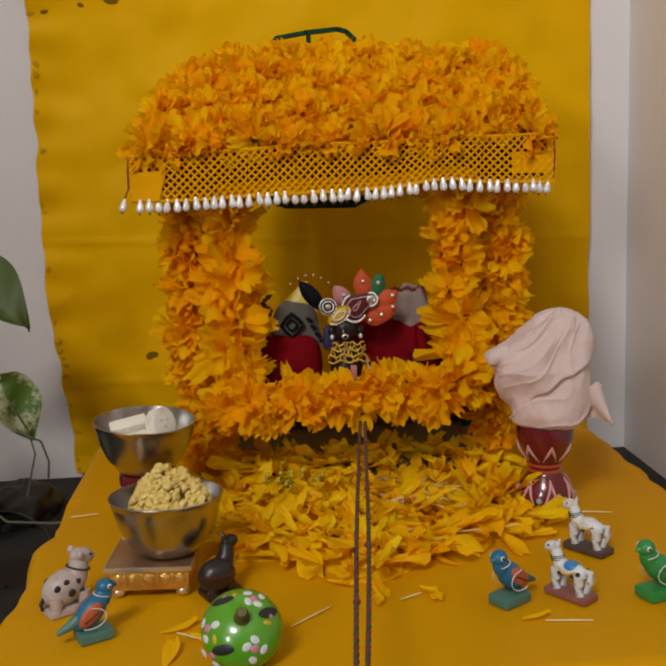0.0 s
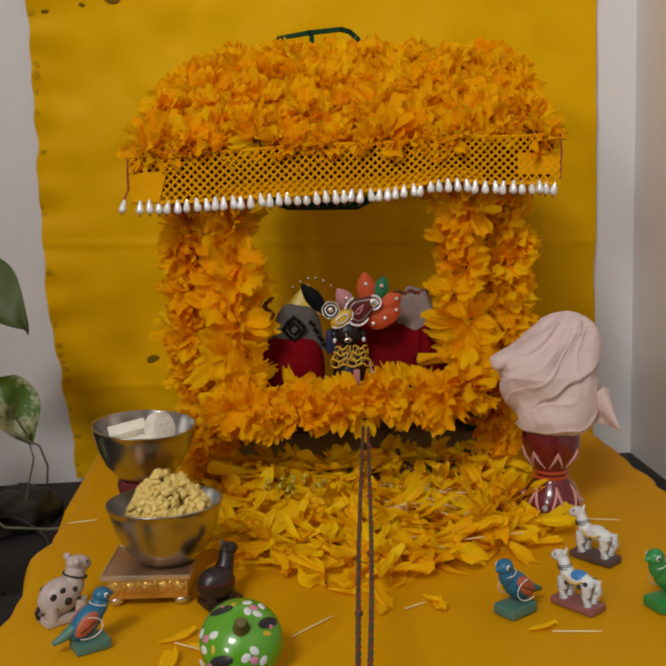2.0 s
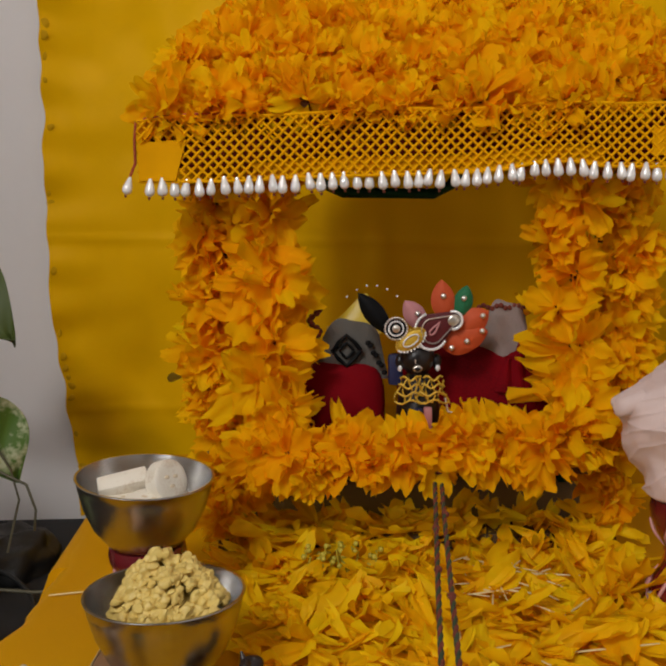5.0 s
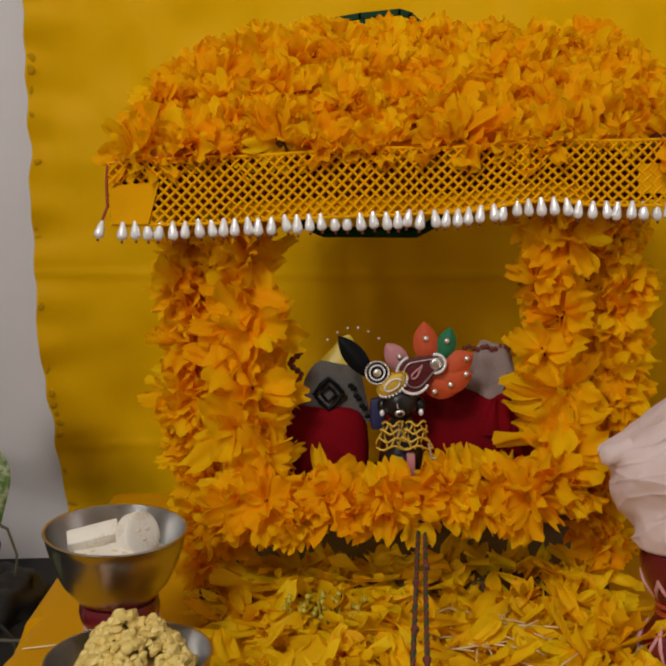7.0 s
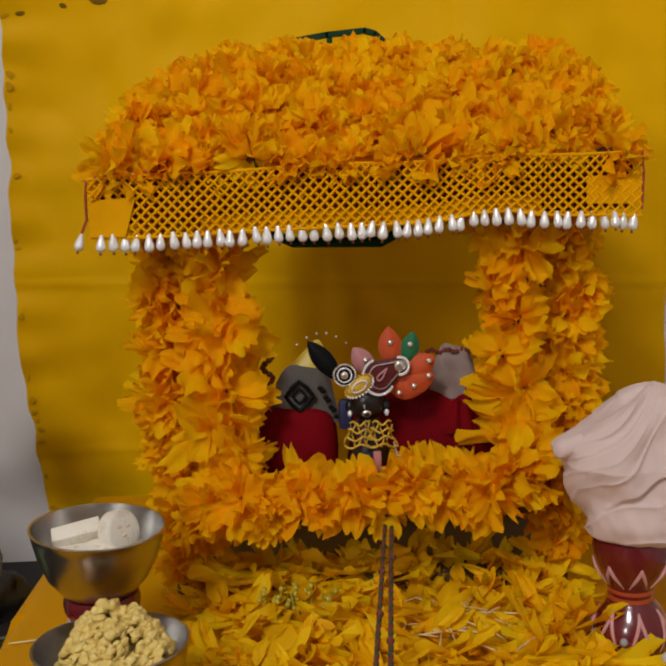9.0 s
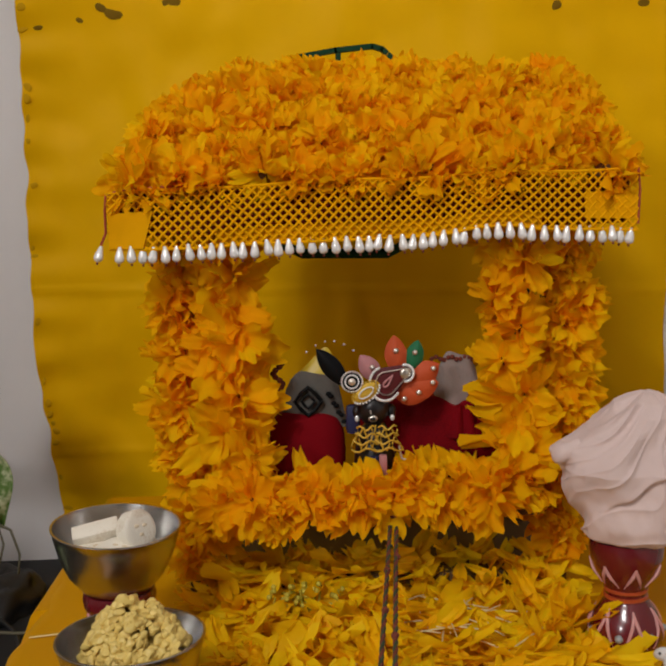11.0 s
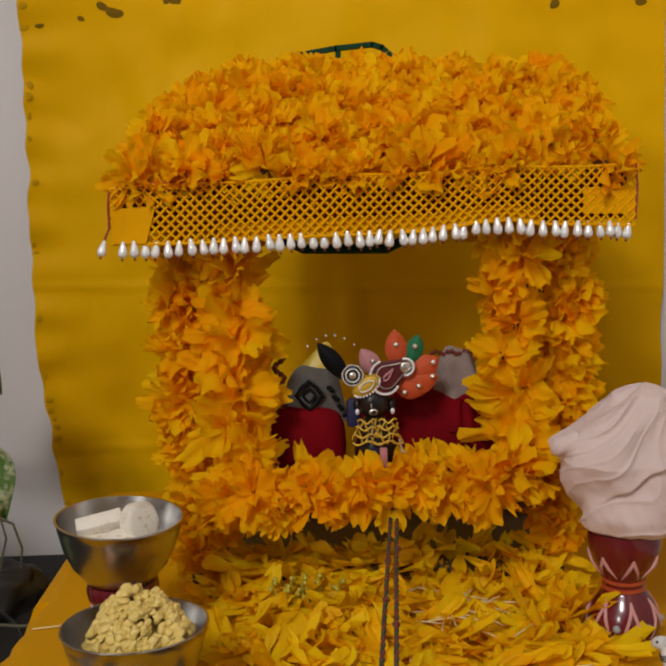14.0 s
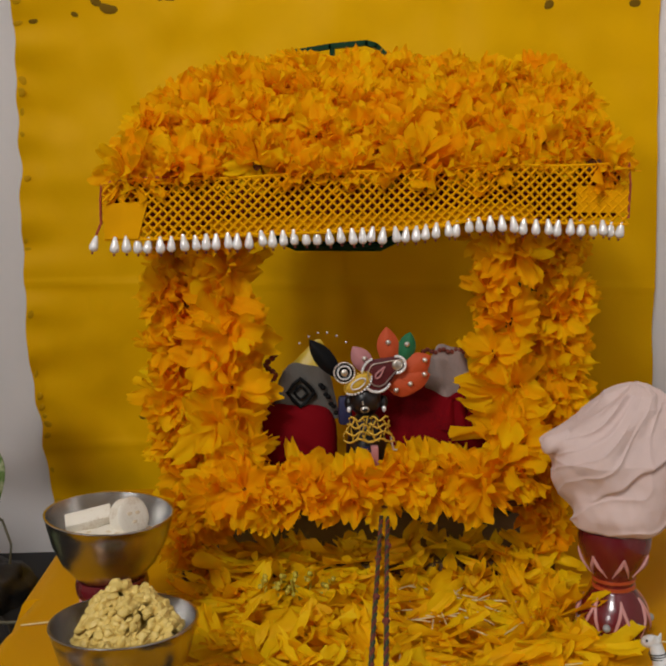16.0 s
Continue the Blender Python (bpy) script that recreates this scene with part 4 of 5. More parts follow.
slab = Build().box((-0.0175, -0.0075, -0.0058), (0.0175, 0.0075, 0.0058), 0, 0.0016)
for i, p in enumerate(slab.v):
    slab.v[i] = (p[0], p[1] * (1 - 0.012 / 0.035 * abs(p[0]) * 20 * (p[2] > 0) * 0.1) + 0.0016 * (p[0] / 0.0175) ** 2, p[2] + 0.0006 * wave(*p, 120))
long_piece = thing("banana_slice", slab, [M_BANANA], "long cream banana piece cut flat, lying across the bowl", "banana slice", "banana slices in the bowl")
long_piece.matrix_world = pose(*(B1 + Vector((-0.013, 0.000, 0.0430))), 24, -9, 12)
banana_slice((0.017, 0.000, 0.0455), 0.0145, 0.0125, (72, 0, 50), "thick cream banana slice standing on edge in the bowl")
banana_slice((0.006, -0.014, 0.0325), 0.0135, 0.011, (18, 8, 0), "thick cream banana slice lying in the bowl")
banana_slice((-0.014, -0.010, 0.0310), 0.0125, 0.011, (12, -10, 40), "browning banana slice lying in the bowl")
banana_slice((0.020, 0.012, 0.0290), 0.0120, 0.012, (-8, 20, 0), "thick cream banana slice lying in the bowl")
banana_slice((-0.010, 0.016, 0.0270), 0.0125, 0.012, (-10, -8, 0), "thick cream banana slice lying in the bowl")
banana_slice((0.0, 0.0, 0.0140), 0.0230, 0.018, (0, 0, 0), "wide banana slice at the bottom of the bowl")

B2 = Vector((-0.163, -0.184, 0.1295))
bowl(B2, "polished steel bowl heaped with semolina halwa on a brass stool", (-2, 0, 0))
hal = Build()
rh = random.Random(12)
hal.lathe([(0.0, 0.053), (0.012, 0.052), (0.022, 0.046), (0.030, 0.040), (0.0340, 0.032), (0.030, 0.020), (0.018, 0.011), (0.0, 0.009)], 30, 0, (0, 0, 0), 0.03)
for k in range(700):
    a, rr = rh.uniform(0, 6.283), 0.0340 * math.sqrt(rh.random())
    x, y = 0.003 + rr * math.cos(a), rr * math.sin(a)
    zt = 0.040 + 0.028 * max(0, 1 - ((x - 0.001) / 0.034) ** 2 - ((y - 0.006) / 0.034) ** 2) + 0.010 * math.exp(-((x - 0.035) ** 2 + (y + 0.004) ** 2) / 0.00012) + 0.010 * wave(x, y, 0.2, 80)
    s = rh.uniform(0.0014, 0.0036)
    hal.ball((x, y, zt + rh.uniform(-0.003, 0.002)), (s * rh.uniform(0.8, 1.3), s * rh.uniform(0.8, 1.2), s * rh.uniform(0.7, 1.1)), 0, 12, 8)
for i, p in enumerate(hal.v):
    q = Vector(p)
    d = noise.noise(q * 260) * 0.0024 + noise.noise(q * 700) * 0.0007
    q += Vector((rh.uniform(-1, 1), rh.uniform(-1, 1), rh.uniform(-1, 1))) * 0.00015
    hal.v[i] = tuple(q + Vector((d, noise.noise(q * 280 + Vector((9, 0, 0))) * 0.0022, d * 0.8)))
thing("halwa", hal, M_HALWA, "crumbly golden semolina halwa heaped in a steel bowl", "halwa", kind="stuff").location = B2

# ---- brass stool ----
stool = root("brass_stool", (-0.176, -0.184, TOP + 0.001), "small square brass stool with embossed sides on ball feet", "stool")
stool.rotation_euler = (0, 0, radians(-4))
side_band = part("side_band", Build().box((-0.033, -0.031, 0.007), (0.033, 0.031, 0.0245), 0, 0.001), M_BRASS, stool, "embossed golden side band")
part("top_plate", Build().box((-0.0355, -0.0335, 0.0245), (0.0355, 0.0335, 0.0280), 0, 0.0008), M_BRASSTOP, stool, "copper coloured top plate")
for lo, hi in (((-0.036, -0.0345, 0.0243), (0.036, -0.0335, 0.0283)), ((-0.036, 0.0335, 0.0243), (0.036, 0.0345, 0.0283)), ((-0.0365, -0.0345, 0.0243), (-0.0355, 0.0345, 0.0283)), ((0.0355, -0.0345, 0.0243), (0.0365, 0.0345, 0.0283))):
    part("edge_strip", Build().box(lo, hi, 0, 0.0002), M_SILVER, stool, "silvery edge strip")
for sx in (-0.027, 0.027):
    for sy in (-0.025, 0.025):
        part("foot", Build().ball((sx, sy, 0.0048), (0.0062, 0.0062, 0.0050), 0, 14, 10), M_SILVER, stool, "silvery ball foot")
for j in range(5):
    ex = -0.026 + 0.013 * j
    part("embossing", Build().ball((ex, -0.0311, 0.0160), (0.0046, 0.0014, 0.0056), 0, 14, 10), M_BRASS, side_band)
    part("embossing", Build().ball((ex + 0.0065, -0.0311, 0.0160), (0.0016, 0.0010, 0.0060), 0, 10, 8), M_BRASS, side_band)

# ---- green painted lid ----
lid = root("painted_lid", (-0.098, -0.334, TOP + 0.0262), "green lacquered wooden top painted with white flowers", "wooden top")
lid.rotation_euler = (radians(43), 0, radians(4))
LR, LH = 0.0295, 0.0215
dome = part("dome", Build().lathe([(LR * math.sin(math.pi * i / 24) ** 0.94, -LH * math.cos(math.pi * i / 24)) for i in range(25)], 48), M_LIDGREEN, lid)
part("stem", Build().lathe([(0.0066, -0.001), (0.0056, 0.002), (0.0036, 0.005), (0.0046, 0.0095), (0.0034, 0.012), (0.0, 0.0124)], 16, 0, (0, 0, LH - 0.001)), M_STEM, lid, "brownish green stem knob")


def dab(a, r, w, l, spin, mat, name, label=""):
    """A flat daub of paint on the dome, at an angle and a distance from its axis."""
    z = LH * math.sqrt(max(0.02, 1 - (r / LR) ** 2))
    p = Vector((r * math.cos(a), r * math.sin(a), z))
    nrm = Vector((p.x / LR ** 2, p.y / LR ** 2, p.z / LH ** 2)).normalized()
    m = nrm.to_track_quat("Z", "Y").to_matrix().to_4x4() @ Matrix.Rotation(spin, 4, "Z")
    part(name, Build().ball(p, (w, l, 0.0008), 0, 12, 6, m.to_3x3()), mat, dome, label)


for a, r, four in ((radians(58), 0.0185, 4), (radians(184), 0.0245, 3), (radians(-70), 0.0220, 4), (radians(-140), 0.029, 2)):
    for j in range(four):
        b = 2 * math.pi * j / max(four, 3) + 0.5
        dab(a + 0.0062 * math.cos(b) / r, r + 0.0056 * math.sin(b), 0.0037, 0.0028, b, M_WHITEPAINT, "white_petal")
    dab(a, r, 0.0030, 0.0030, 0, M_PINKPAINT, "flower_eye", "pink flower centre")
for a, r, sp in ((radians(12), 0.0190, 0.2), (radians(-128), 0.0235, -0.9), (radians(128), 0.0205, 0.9)):
    dab(a, r, 0.0040, 0.0088, sp, M_DARKPAINT, "painted_leaf", "black painted leaf")
    dab(a - 0.1, r + 0.0012, 0.0026, 0.0026, 0, M_PINKPAINT, "flower_bud", "pink bud")
    dab(a - 0.42, r - 0.001, 0.0018, 0.0034, a, M_YELLOWPAINT, "yellow_dab", "yellow dab")

# ---- cloth-wrapped pot on a stand ----
PT = Vector((0.201, -0.060, TOP + 0.001))
lacquer_stand(PT, 0.94, 1.0, "maroon lacquered stand painted with pale petals")
pot = thing("dark_pot", Build().lathe([(0.0, 0.0), (0.016, 0.0), (0.026, 0.008), (0.034, 0.03), (0.035, 0.05), (0.030, 0.075), (0.021, 0.098), (0.019, 0.112), (0.014, 0.1135), (0.0, 0.108)], 28), M_DARKPOT, "dark clay pot hidden under a pink cloth", "pot")
pot.location = PT + Vector((-0.002, 0.012, 0.0795))
pot.scale = (0.72, 0.72, 0.9)


# centre and half-width of the wound cloth at each height
WRAP = [(0.1910, 0.2065, 0.0350), (0.1950, 0.2065, 0.0370), (0.2000, 0.2060, 0.0385), (0.2150, 0.2035, 0.0425), (0.2320, 0.2005, 0.0455), (0.2480, 0.1985, 0.0475), (0.2620, 0.2030, 0.0435), (0.2750, 0.2080, 0.0395), (0.2890, 0.2125, 0.0320), (0.2985, 0.2150, 0.0225), (0.3035, 0.2165, 0.0110), (0.3050, 0.2165, 0.0010)]


def wrap_at(z):
    for (z0, x0, r0), (z1, x1, r1) in zip(WRAP, WRAP[1:]):
        if z <= z1:
            t = (z - z0) / (z1 - z0)
            return x0 + (x1 - x0) * t, r0 + (r1 - r0) * t
    return WRAP[-1][1:]


def drape(u, v):
    """A cloth wound round the pot: broad slanting folds above, flatter windings below, and one deep tuck."""
    a = 2 * math.pi * u
    z = WRAP[0][0] + (WRAP[-1][0] - WRAP[0][0]) * v
    cx, r = wrap_at(z)
    c, s = math.cos(a), math.sin(a)
    zn = (z - 0.245) / 0.06
    slant = 0.75 + 0.55 * min(1, max(-0.8, zn))
    k = zn - c * slant + 0.2 * s + 0.45 * wave(c, s, zn, 0.9)
    env = 0.35 + 0.65 * min(1, max(0, 0.5 + 1.4 * wave(c + 5, s, zn, 1.1)))
    off = 0.0042 * math.sin(k * 6.2 + 1.2 * wave(c + 2, s, zn, 1.0)) * env + 0.0022 * (1 - abs(math.sin(k * 7.5 + 2.5 * wave(c, s, zn + 3, 1.1)))) ** 3 * env
    off += 0.0030 * wave(c, s, zn, 1.7) + 0.0008 * wave(c, s, zn, 6)
    if s < 0.3:
        d = z - (0.226 + 0.62 * (cx + r * c - 0.185) + 0.003 * wave(c, 4, 0, 3))
        reach = min(1, max(0, (c + 0.75) / 0.5))
        over = 0.5 + 0.5 * math.tanh(d / 0.0016)
        off += reach * (0.0055 * math.exp(-max(0, d) / 0.014) * over - 0.0030 * math.exp(min(0, d) / 0.006) * (1 - over))
    off *= min(1, r / 0.02)
    if v < 0.05:
        off -= 0.010 * (1 - v / 0.05) ** 2
    tipw = math.exp(-((z - 0.262) / 0.0085) ** 2) * max(0, -c) ** 8
    sag = 0.004 * s * max(0, 1 - v / 0.3)
    return Vector((cx + (r + off) * c - 0.016 * tipw, PT.y + 0.004 + (r * 0.92 + off) * s - 0.006 * tipw, z + sag + 0.0012 * wave(c, s, zn, 3)))


wrap = root("draped_cloth", (0, 0, 0), "pale pink cotton cloth wound in folds over a dark pot", "cloth")
part("wrapped_cloth", Build().sheet(drape, 260, 190, 0, 0.0012), M_TURBAN, wrap)


def roll(u, v):
    """The end of the cloth, rolled into a blunt knob."""
    a, t = 2 * math.pi * u, v
    q = 0.0078 * math.sqrt(max(0.0, 1 - max(0, (0.35 - t) / 0.35) ** 2)) * (1 + 0.10 * math.sin(2 * a + 5 * t))
    return Vector((0.1410 + 0.020 * t, PT.y - 0.004 - 0.004 * t + q * math.cos(a), 0.2590 + 0.004 * t + q * 1.1 * math.sin(a)))


part("rolled_end", Build().sheet(roll, 20, 14, 0, 0.0), M_TURBAN, wrap, "rolled blunt end of pink cloth")


def tail(u, v):
    return PT + Vector((0.035 + 0.024 * u - 0.010 * v * u * u, -0.016 - 0.010 * u + 0.006 * math.sin(u * 4 + v * 4), 0.096 + 0.032 * v - 0.006 * u * (1 - v) + 0.012 * u * v * (1 - u) + 0.003 * math.sin(v * 6 + u * 3)))


part("loose_end", Build().sheet(tail, 14, 14, 0, 0.0014), M_TURBAN, wrap, "loose end of pink cloth")


# ---- small painted wooden animals ----
def bird(place, turn, body, wing, base, eye_ring, k, label):
    """A bird that faces +x on a block."""
    b = Build()
    b.box((-0.0145, -0.0105, 0.0), (0.0135, 0.0105, 0.0085), 2, 0.0018)
    up = pose(0, 0, 0, 0, 42, 0).to_3x3()
    b.ball((-0.002, 0, 0.0225), (0.0170, 0.0095, 0.0100), 0, 22, 14, up.inverted())
    b.ball((0.009, 0, 0.0330), (0.0072, 0.0064, 0.0105), 0, 16, 10, pose(0, 0, 0, 0, 18, 0).to_3x3())
    b.ball((0.0115, 0, 0.0410), (0.0072, 0.0066, 0.0064), 0, 18, 12)
    b.lathe([(0.0030, 0.0), (0.0015, 0.0030), (0.0, 0.0048)], 10, 0)
    m = pose(0.0172, 0, 0.0408, 0, 96, 0)
    n = 30
    for i in range(len(b.v) - n, len(b.v)):
        b.v[i] = tuple(m @ Vector(b.v[i]))
    b.tube([(-0.012, 0, 0.0195), (-0.021, 0, 0.0145), (-0.030, 0, 0.0110)], [0.0052, 0.0038, 0.0018], 5, 10)
    for s in (-1, 1):
        b.ball((-0.004, s * 0.0078, 0.0232), (0.0120, 0.0030, 0.0064), 1, 16, 10, up.inverted())
        b.tube([(0.006 + 0.0125 * (math.cos(a) - 0.85), s * 0.0100, 0.0250 + 0.0085 * math.sin(a) - 0.004) for a in [-2.1 + 0.3 * i for i in range(13)]], 0.00045, 3, 5)
        b.tube([(-0.010 + 0.004 * i, s * 0.0105, 0.0185 + 0.0022 * i) for i in range(4)], 0.0006, 4, 5)
        b.ball((0.0135, s * 0.0058, 0.0422), (0.0022, 0.0012, 0.0022), eye_ring, 10, 6)
        b.ball((0.0137, s * 0.0066, 0.0422), (0.0013, 0.0010, 0.0013), 4, 8, 6)
    b.tube([(0.0085 + 0.0068 * math.cos(a), 0.0068 * math.sin(a), 0.0352 - 0.002 * math.cos(a)) for a in [2 * math.pi * i / 18 for i in range(19)]], 0.00045, 3, 5)
    ob = thing("toy_bird", b, [body, wing, base, M_WHITEPAINT, M_DARKPAINT, base], label, "toy bird", "painted toy animals")
    ob.matrix_world = pose(*place, 0, 0, turn) @ Matrix.Scale(k, 4)
    return ob


def horse(place, turn, coat, base, saddle, spots, k, label, neck=1.0, name="toy_horse"):
    """A four-legged animal that faces +x on a board."""
    b = Build()
    b.box((-0.021, -0.0095, 0.0), (0.020, 0.0095, 0.0058), 1, 0.0014)
    b.ball((-0.001, 0, 0.0235), (0.0158, 0.0070, 0.0066), 0, 20, 12)
    for lx in (-0.0125, 0.0105):
        for s in (-1, 1):
            b.tube([(lx, s * 0.0042, 0.0225), (lx + 0.001, s * 0.0046, 0.014), (lx, s * 0.0046, 0.0055)], [0.0050, 0.0042, 0.0040], 0, 10)
    top = 0.0375 * (0.75 + 0.25 * neck)
    b.tube([(0.009, 0, 0.0245), (0.0125, 0, 0.031), (0.0148, 0, top)], [0.0066, 0.0050, 0.0044], 0, 12)
    b.ball((0.0185, 0, top + 0.001), (0.0080, 0.0042, 0.0046), 0, 16, 10, pose(0, 0, 0, 0, 22, 0).to_3x3())
    for s in (-1, 1):
        b.tube([(0.0140, s * 0.0026, top + 0.003), (0.0132, s * 0.0036, top + 0.0078)], [0.0018, 0.0005], 0, 8)
        b.ball((0.0192, s * 0.0038, top + 0.0024), (0.0011, 0.0008, 0.0011), 4, 8, 6)
    b.tube([(-0.0155, 0, 0.0255), (-0.0195, 0, 0.0260), (-0.0205, 0, 0.0190), (-0.0195, 0, 0.0120)], [0.0022, 0.0030, 0.0030, 0.0014], 0, 10)
    b.ball((-0.002, 0, 0.0262), (0.0085, 0.0070, 0.0046), 2, 16, 10)
    for s in (-1, 1):
        b.tube([(-0.010, s * 0.0074, 0.0255), (-0.004, s * 0.0080, 0.0222), (0.003, s * 0.0080, 0.0222), (0.008, s * 0.0072, 0.0262)], 0.0007, 5, 5)
        for sx, sz in spots:
            b.ball((sx, s * 0.0064, sz), (0.0019, 0.0022, 0.0019), 4, 8, 6)
    for z in (0.0290, 0.0305, 0.032):
        b.tube([(0.0118 + (z - 0.029) * 0.5 + 0.0057 * math.cos(a), 0.0057 * math.sin(a), z - 0.001 * math.cos(a)) for a in [2 * math.pi * i / 16 for i in range(17)]], 0.0004, 4, 5)
    ob = thing(name, b, [coat, base, saddle, M_WHITEPAINT, M_DARKPAINT, M_YELLOWPAINT], label, name.replace("_", " "), "painted toy animals")
    ob.matrix_world = pose(*place, 0, 0, turn) @ Matrix.Scale(k, 4)
    return ob


bird((0.113, -0.266, TOP + 0.001), 214, M_BLUEPAINT, M_SALMON, M_TEALBASE, 3, 1.0, "blue wooden bird with a salmon wing on a sea green block")
bird((-0.213, -0.280, TOP + 0.001), 28, M_BLUEPAINT, M_SALMON, M_TEALBASE, 3, 0.95, "teal wooden bird with a red wing on a green block")
bird((0.232, -0.272, TOP + 0.001), 200, M_PARROT, M_PARROT, M_PARROT, 3, 1.05, "green wooden parrot on a green block")
horse((0.164, -0.262, TOP + 0.001), 126, M_WHITEPAINT, M_ROSEBASE, M_SKYPAINT, ((-0.006, 0.0205), (0.006, 0.0205), (-0.012, 0.024)), 0.98, "white wooden horse with a blue saddle on a rose board")
horse((0.208, -0.172, TOP + 0.001), 128, M_WHITEPAINT, M_BROWNBASE, M_WHITEPAINT, ((0.0, 0.021),), 1.02, "white wooden horse with yellow trim on a brown board")
cw = Build()
cw.box((-0.020, -0.012, 0.0), (0.020, 0.012, 0.006), 0, 0.002)
cw.ball((-0.003, 0, 0.0195), (0.0185, 0.0125, 0.0145), 0, 24, 16, pose(0, 0, 0, 0, -18, 0).to_3x3())
cw.tube([(0.007, 0, 0.024), (0.011, 0, 0.033), (0.0125, 0, 0.040)], [0.0105, 0.0085, 0.0075], 0, 16)
cw.ball((0.0150, 0, 0.0420), (0.0105, 0.0072, 0.0070), 0, 18, 12, pose(0, 0, 0, 0, 14, 0).to_3x3())
for s in (-1, 1):
    for lx in (-0.013, 0.011):
        cw.tube([(lx, s * 0.007, 0.016), (lx, s * 0.008, 0.004)], [0.0055, 0.0048], 0, 12)
    cw.ball((0.0095, s * 0.0082, 0.0465), (0.0030, 0.0038, 0.0034), 2, 10, 8)
    cw.ball((0.0200, s * 0.0062, 0.0440), (0.0012, 0.0009, 0.0012), 1, 8, 6)
    for sx, sz, sr in ((-0.012, 0.024, 0.0030), (-0.004, 0.0275, 0.0026), (-0.001, 0.0185, 0.0034), (-0.011, 0.0135, 0.0028), (0.006, 0.0255, 0.0026), (0.0085, 0.0170, 0.0024)):
        q = math.sqrt(max(0.08, 1 - ((sx + 0.003) / 0.0185) ** 2 - ((sz - 0.0195) / 0.0145) ** 2)) * 0.0125
        cw.ball((sx, s * q, sz), (sr, 0.0014, sr), 1, 10, 6)
cw.tube([(-0.019, 0, 0.016), (-0.0225, 0.001, 0.010), (-0.021, 0.002, 0.005)], [0.0022, 0.0018, 0.0016], 1, 8)
cw.tube([(0.011 + 0.0092 * math.cos(a), 0.0092 * math.sin(a), 0.0335 - 0.003 * math.cos(a)) for a in [2 * math.pi * i / 18 for i in range(19)]], 0.0008, 1, 5)
ob = thing("toy_cow", cw, [M_COWPAINT, M_DARKPAINT, M_COWPAINT], "cream wooden cow with black spots", "toy cow", "painted toy animals")
ob.matrix_world = pose(-0.243, -0.226, TOP + 0.001, 0, 0, 35)
dt = Build()
dt.box((-0.016, -0.012, 0.0), (0.016, 0.012, 0.006), 0, 0.0015)
dt.ball((-0.004, -0.002, 0.0190), (0.0165, 0.0125, 0.0140), 0, 22, 14)
dt.tube([(0.004, 0.002, 0.024), (0.0085, 0.004, 0.033), (0.0100, 0.005, 0.0415)], [0.0092, 0.0066, 0.0058], 0, 14)
dt.ball((0.0120, 0.004, 0.0430), (0.0078, 0.0055, 0.0056), 0, 16, 10)
for s in (-1, 1):
    dt.tube([(-0.010, s * 0.006, 0.012), (-0.011, s * 0.007, 0.004)], [0.0050, 0.0046], 0, 10)
    dt.tube([(0.006, s * 0.005, 0.014), (0.007, s * 0.006, 0.004)], [0.0046, 0.0042], 0, 10)
    dt.tube([(0.0085, s * 0.003 + 0.004, 0.046), (0.0078, s * 0.005 + 0.004, 0.0505)], [0.0022, 0.0006], 0, 8)
dt.tube([(0.0155 * math.cos(a) - 0.004, 0.0128 * math.sin(a) - 0.002, 0.0215) for a in [math.pi + 0.2 * i for i in range(16)]], 0.0008, 1, 5)
ob = thing("toy_animal", dt, [M_BROWNTOY, M_MAROON], "dark brown wooden animal beside the brass stool", "toy animal", "painted toy animals")
ob.matrix_world = pose(-0.119, -0.216, TOP + 0.001, 0, 0, 28)

# ---- petals strewn on the cloth ----
rl = random.Random(77)


def strewn(x, y):
    """How thickly the petals lie."""
    front = -0.165 - 0.06 * math.exp(-((x - 0.01) / 0.05) ** 2) + 0.05 * max(0, (x - 0.10) / 0.1)
    left = -0.135 - 0.02 * (y > 0)
    right = 0.195
    e = min((y - front) / 0.04, (x - left) / 0.03, (right - x) / 0.03, (0.092 - y) / 0.02)
    return max(0, min(1, e))


loose = Build()
made = 0
while made < 950:
    x, y = rl.uniform(-0.17, 0.22), rl.uniform(-0.27, 0.095)
    d = strewn(x, y)
    if rl.random() > d:
        continue
    if math.hypot(x - PT.x, y - PT.y) < 0.028 or math.hypot(x + 0.192, y + 0.07) < 0.034 or (math.hypot(x - B2.x, y - B2.y) < 0.05):
        continue
    pile = 0.004 + 0.014 * d * rl.random()
    if y > 0.045:
        pile += 0.014
    L = rl.uniform(0.022, 0.046)
    m = pose(x, y, TOP + pile, rl.uniform(-26, 26), rl.uniform(-24, 10), rl.uniform(0, 360))
    petal_mesh(loose, m, L, L * rl.uniform(0.28, 0.58), rl.uniform(-0.4, 0.35), 0.8, rl, 0, 6, 0.9)
    made += 1
for i, p in enumerate(loose.v):
    if p[2] < TOP + 0.0015:
        loose.v[i] = (p[0], p[1], TOP + 0.0015 + 0.0006 * (i % 3))
thing("strewn_petals", loose, M_LOOSE, "thick scatter of yellow marigold petals on the cloth", "petals", kind="stuff")


def bed(u, v):
    x, y = -0.15 + 0.36 * u, -0.23 + 0.275 * v
    return (x, y, TOP - 0.004 + 0.0085 * min(1, strewn(x, y) * 1.3) + 0.002 * wave(x, y, 0, 70))


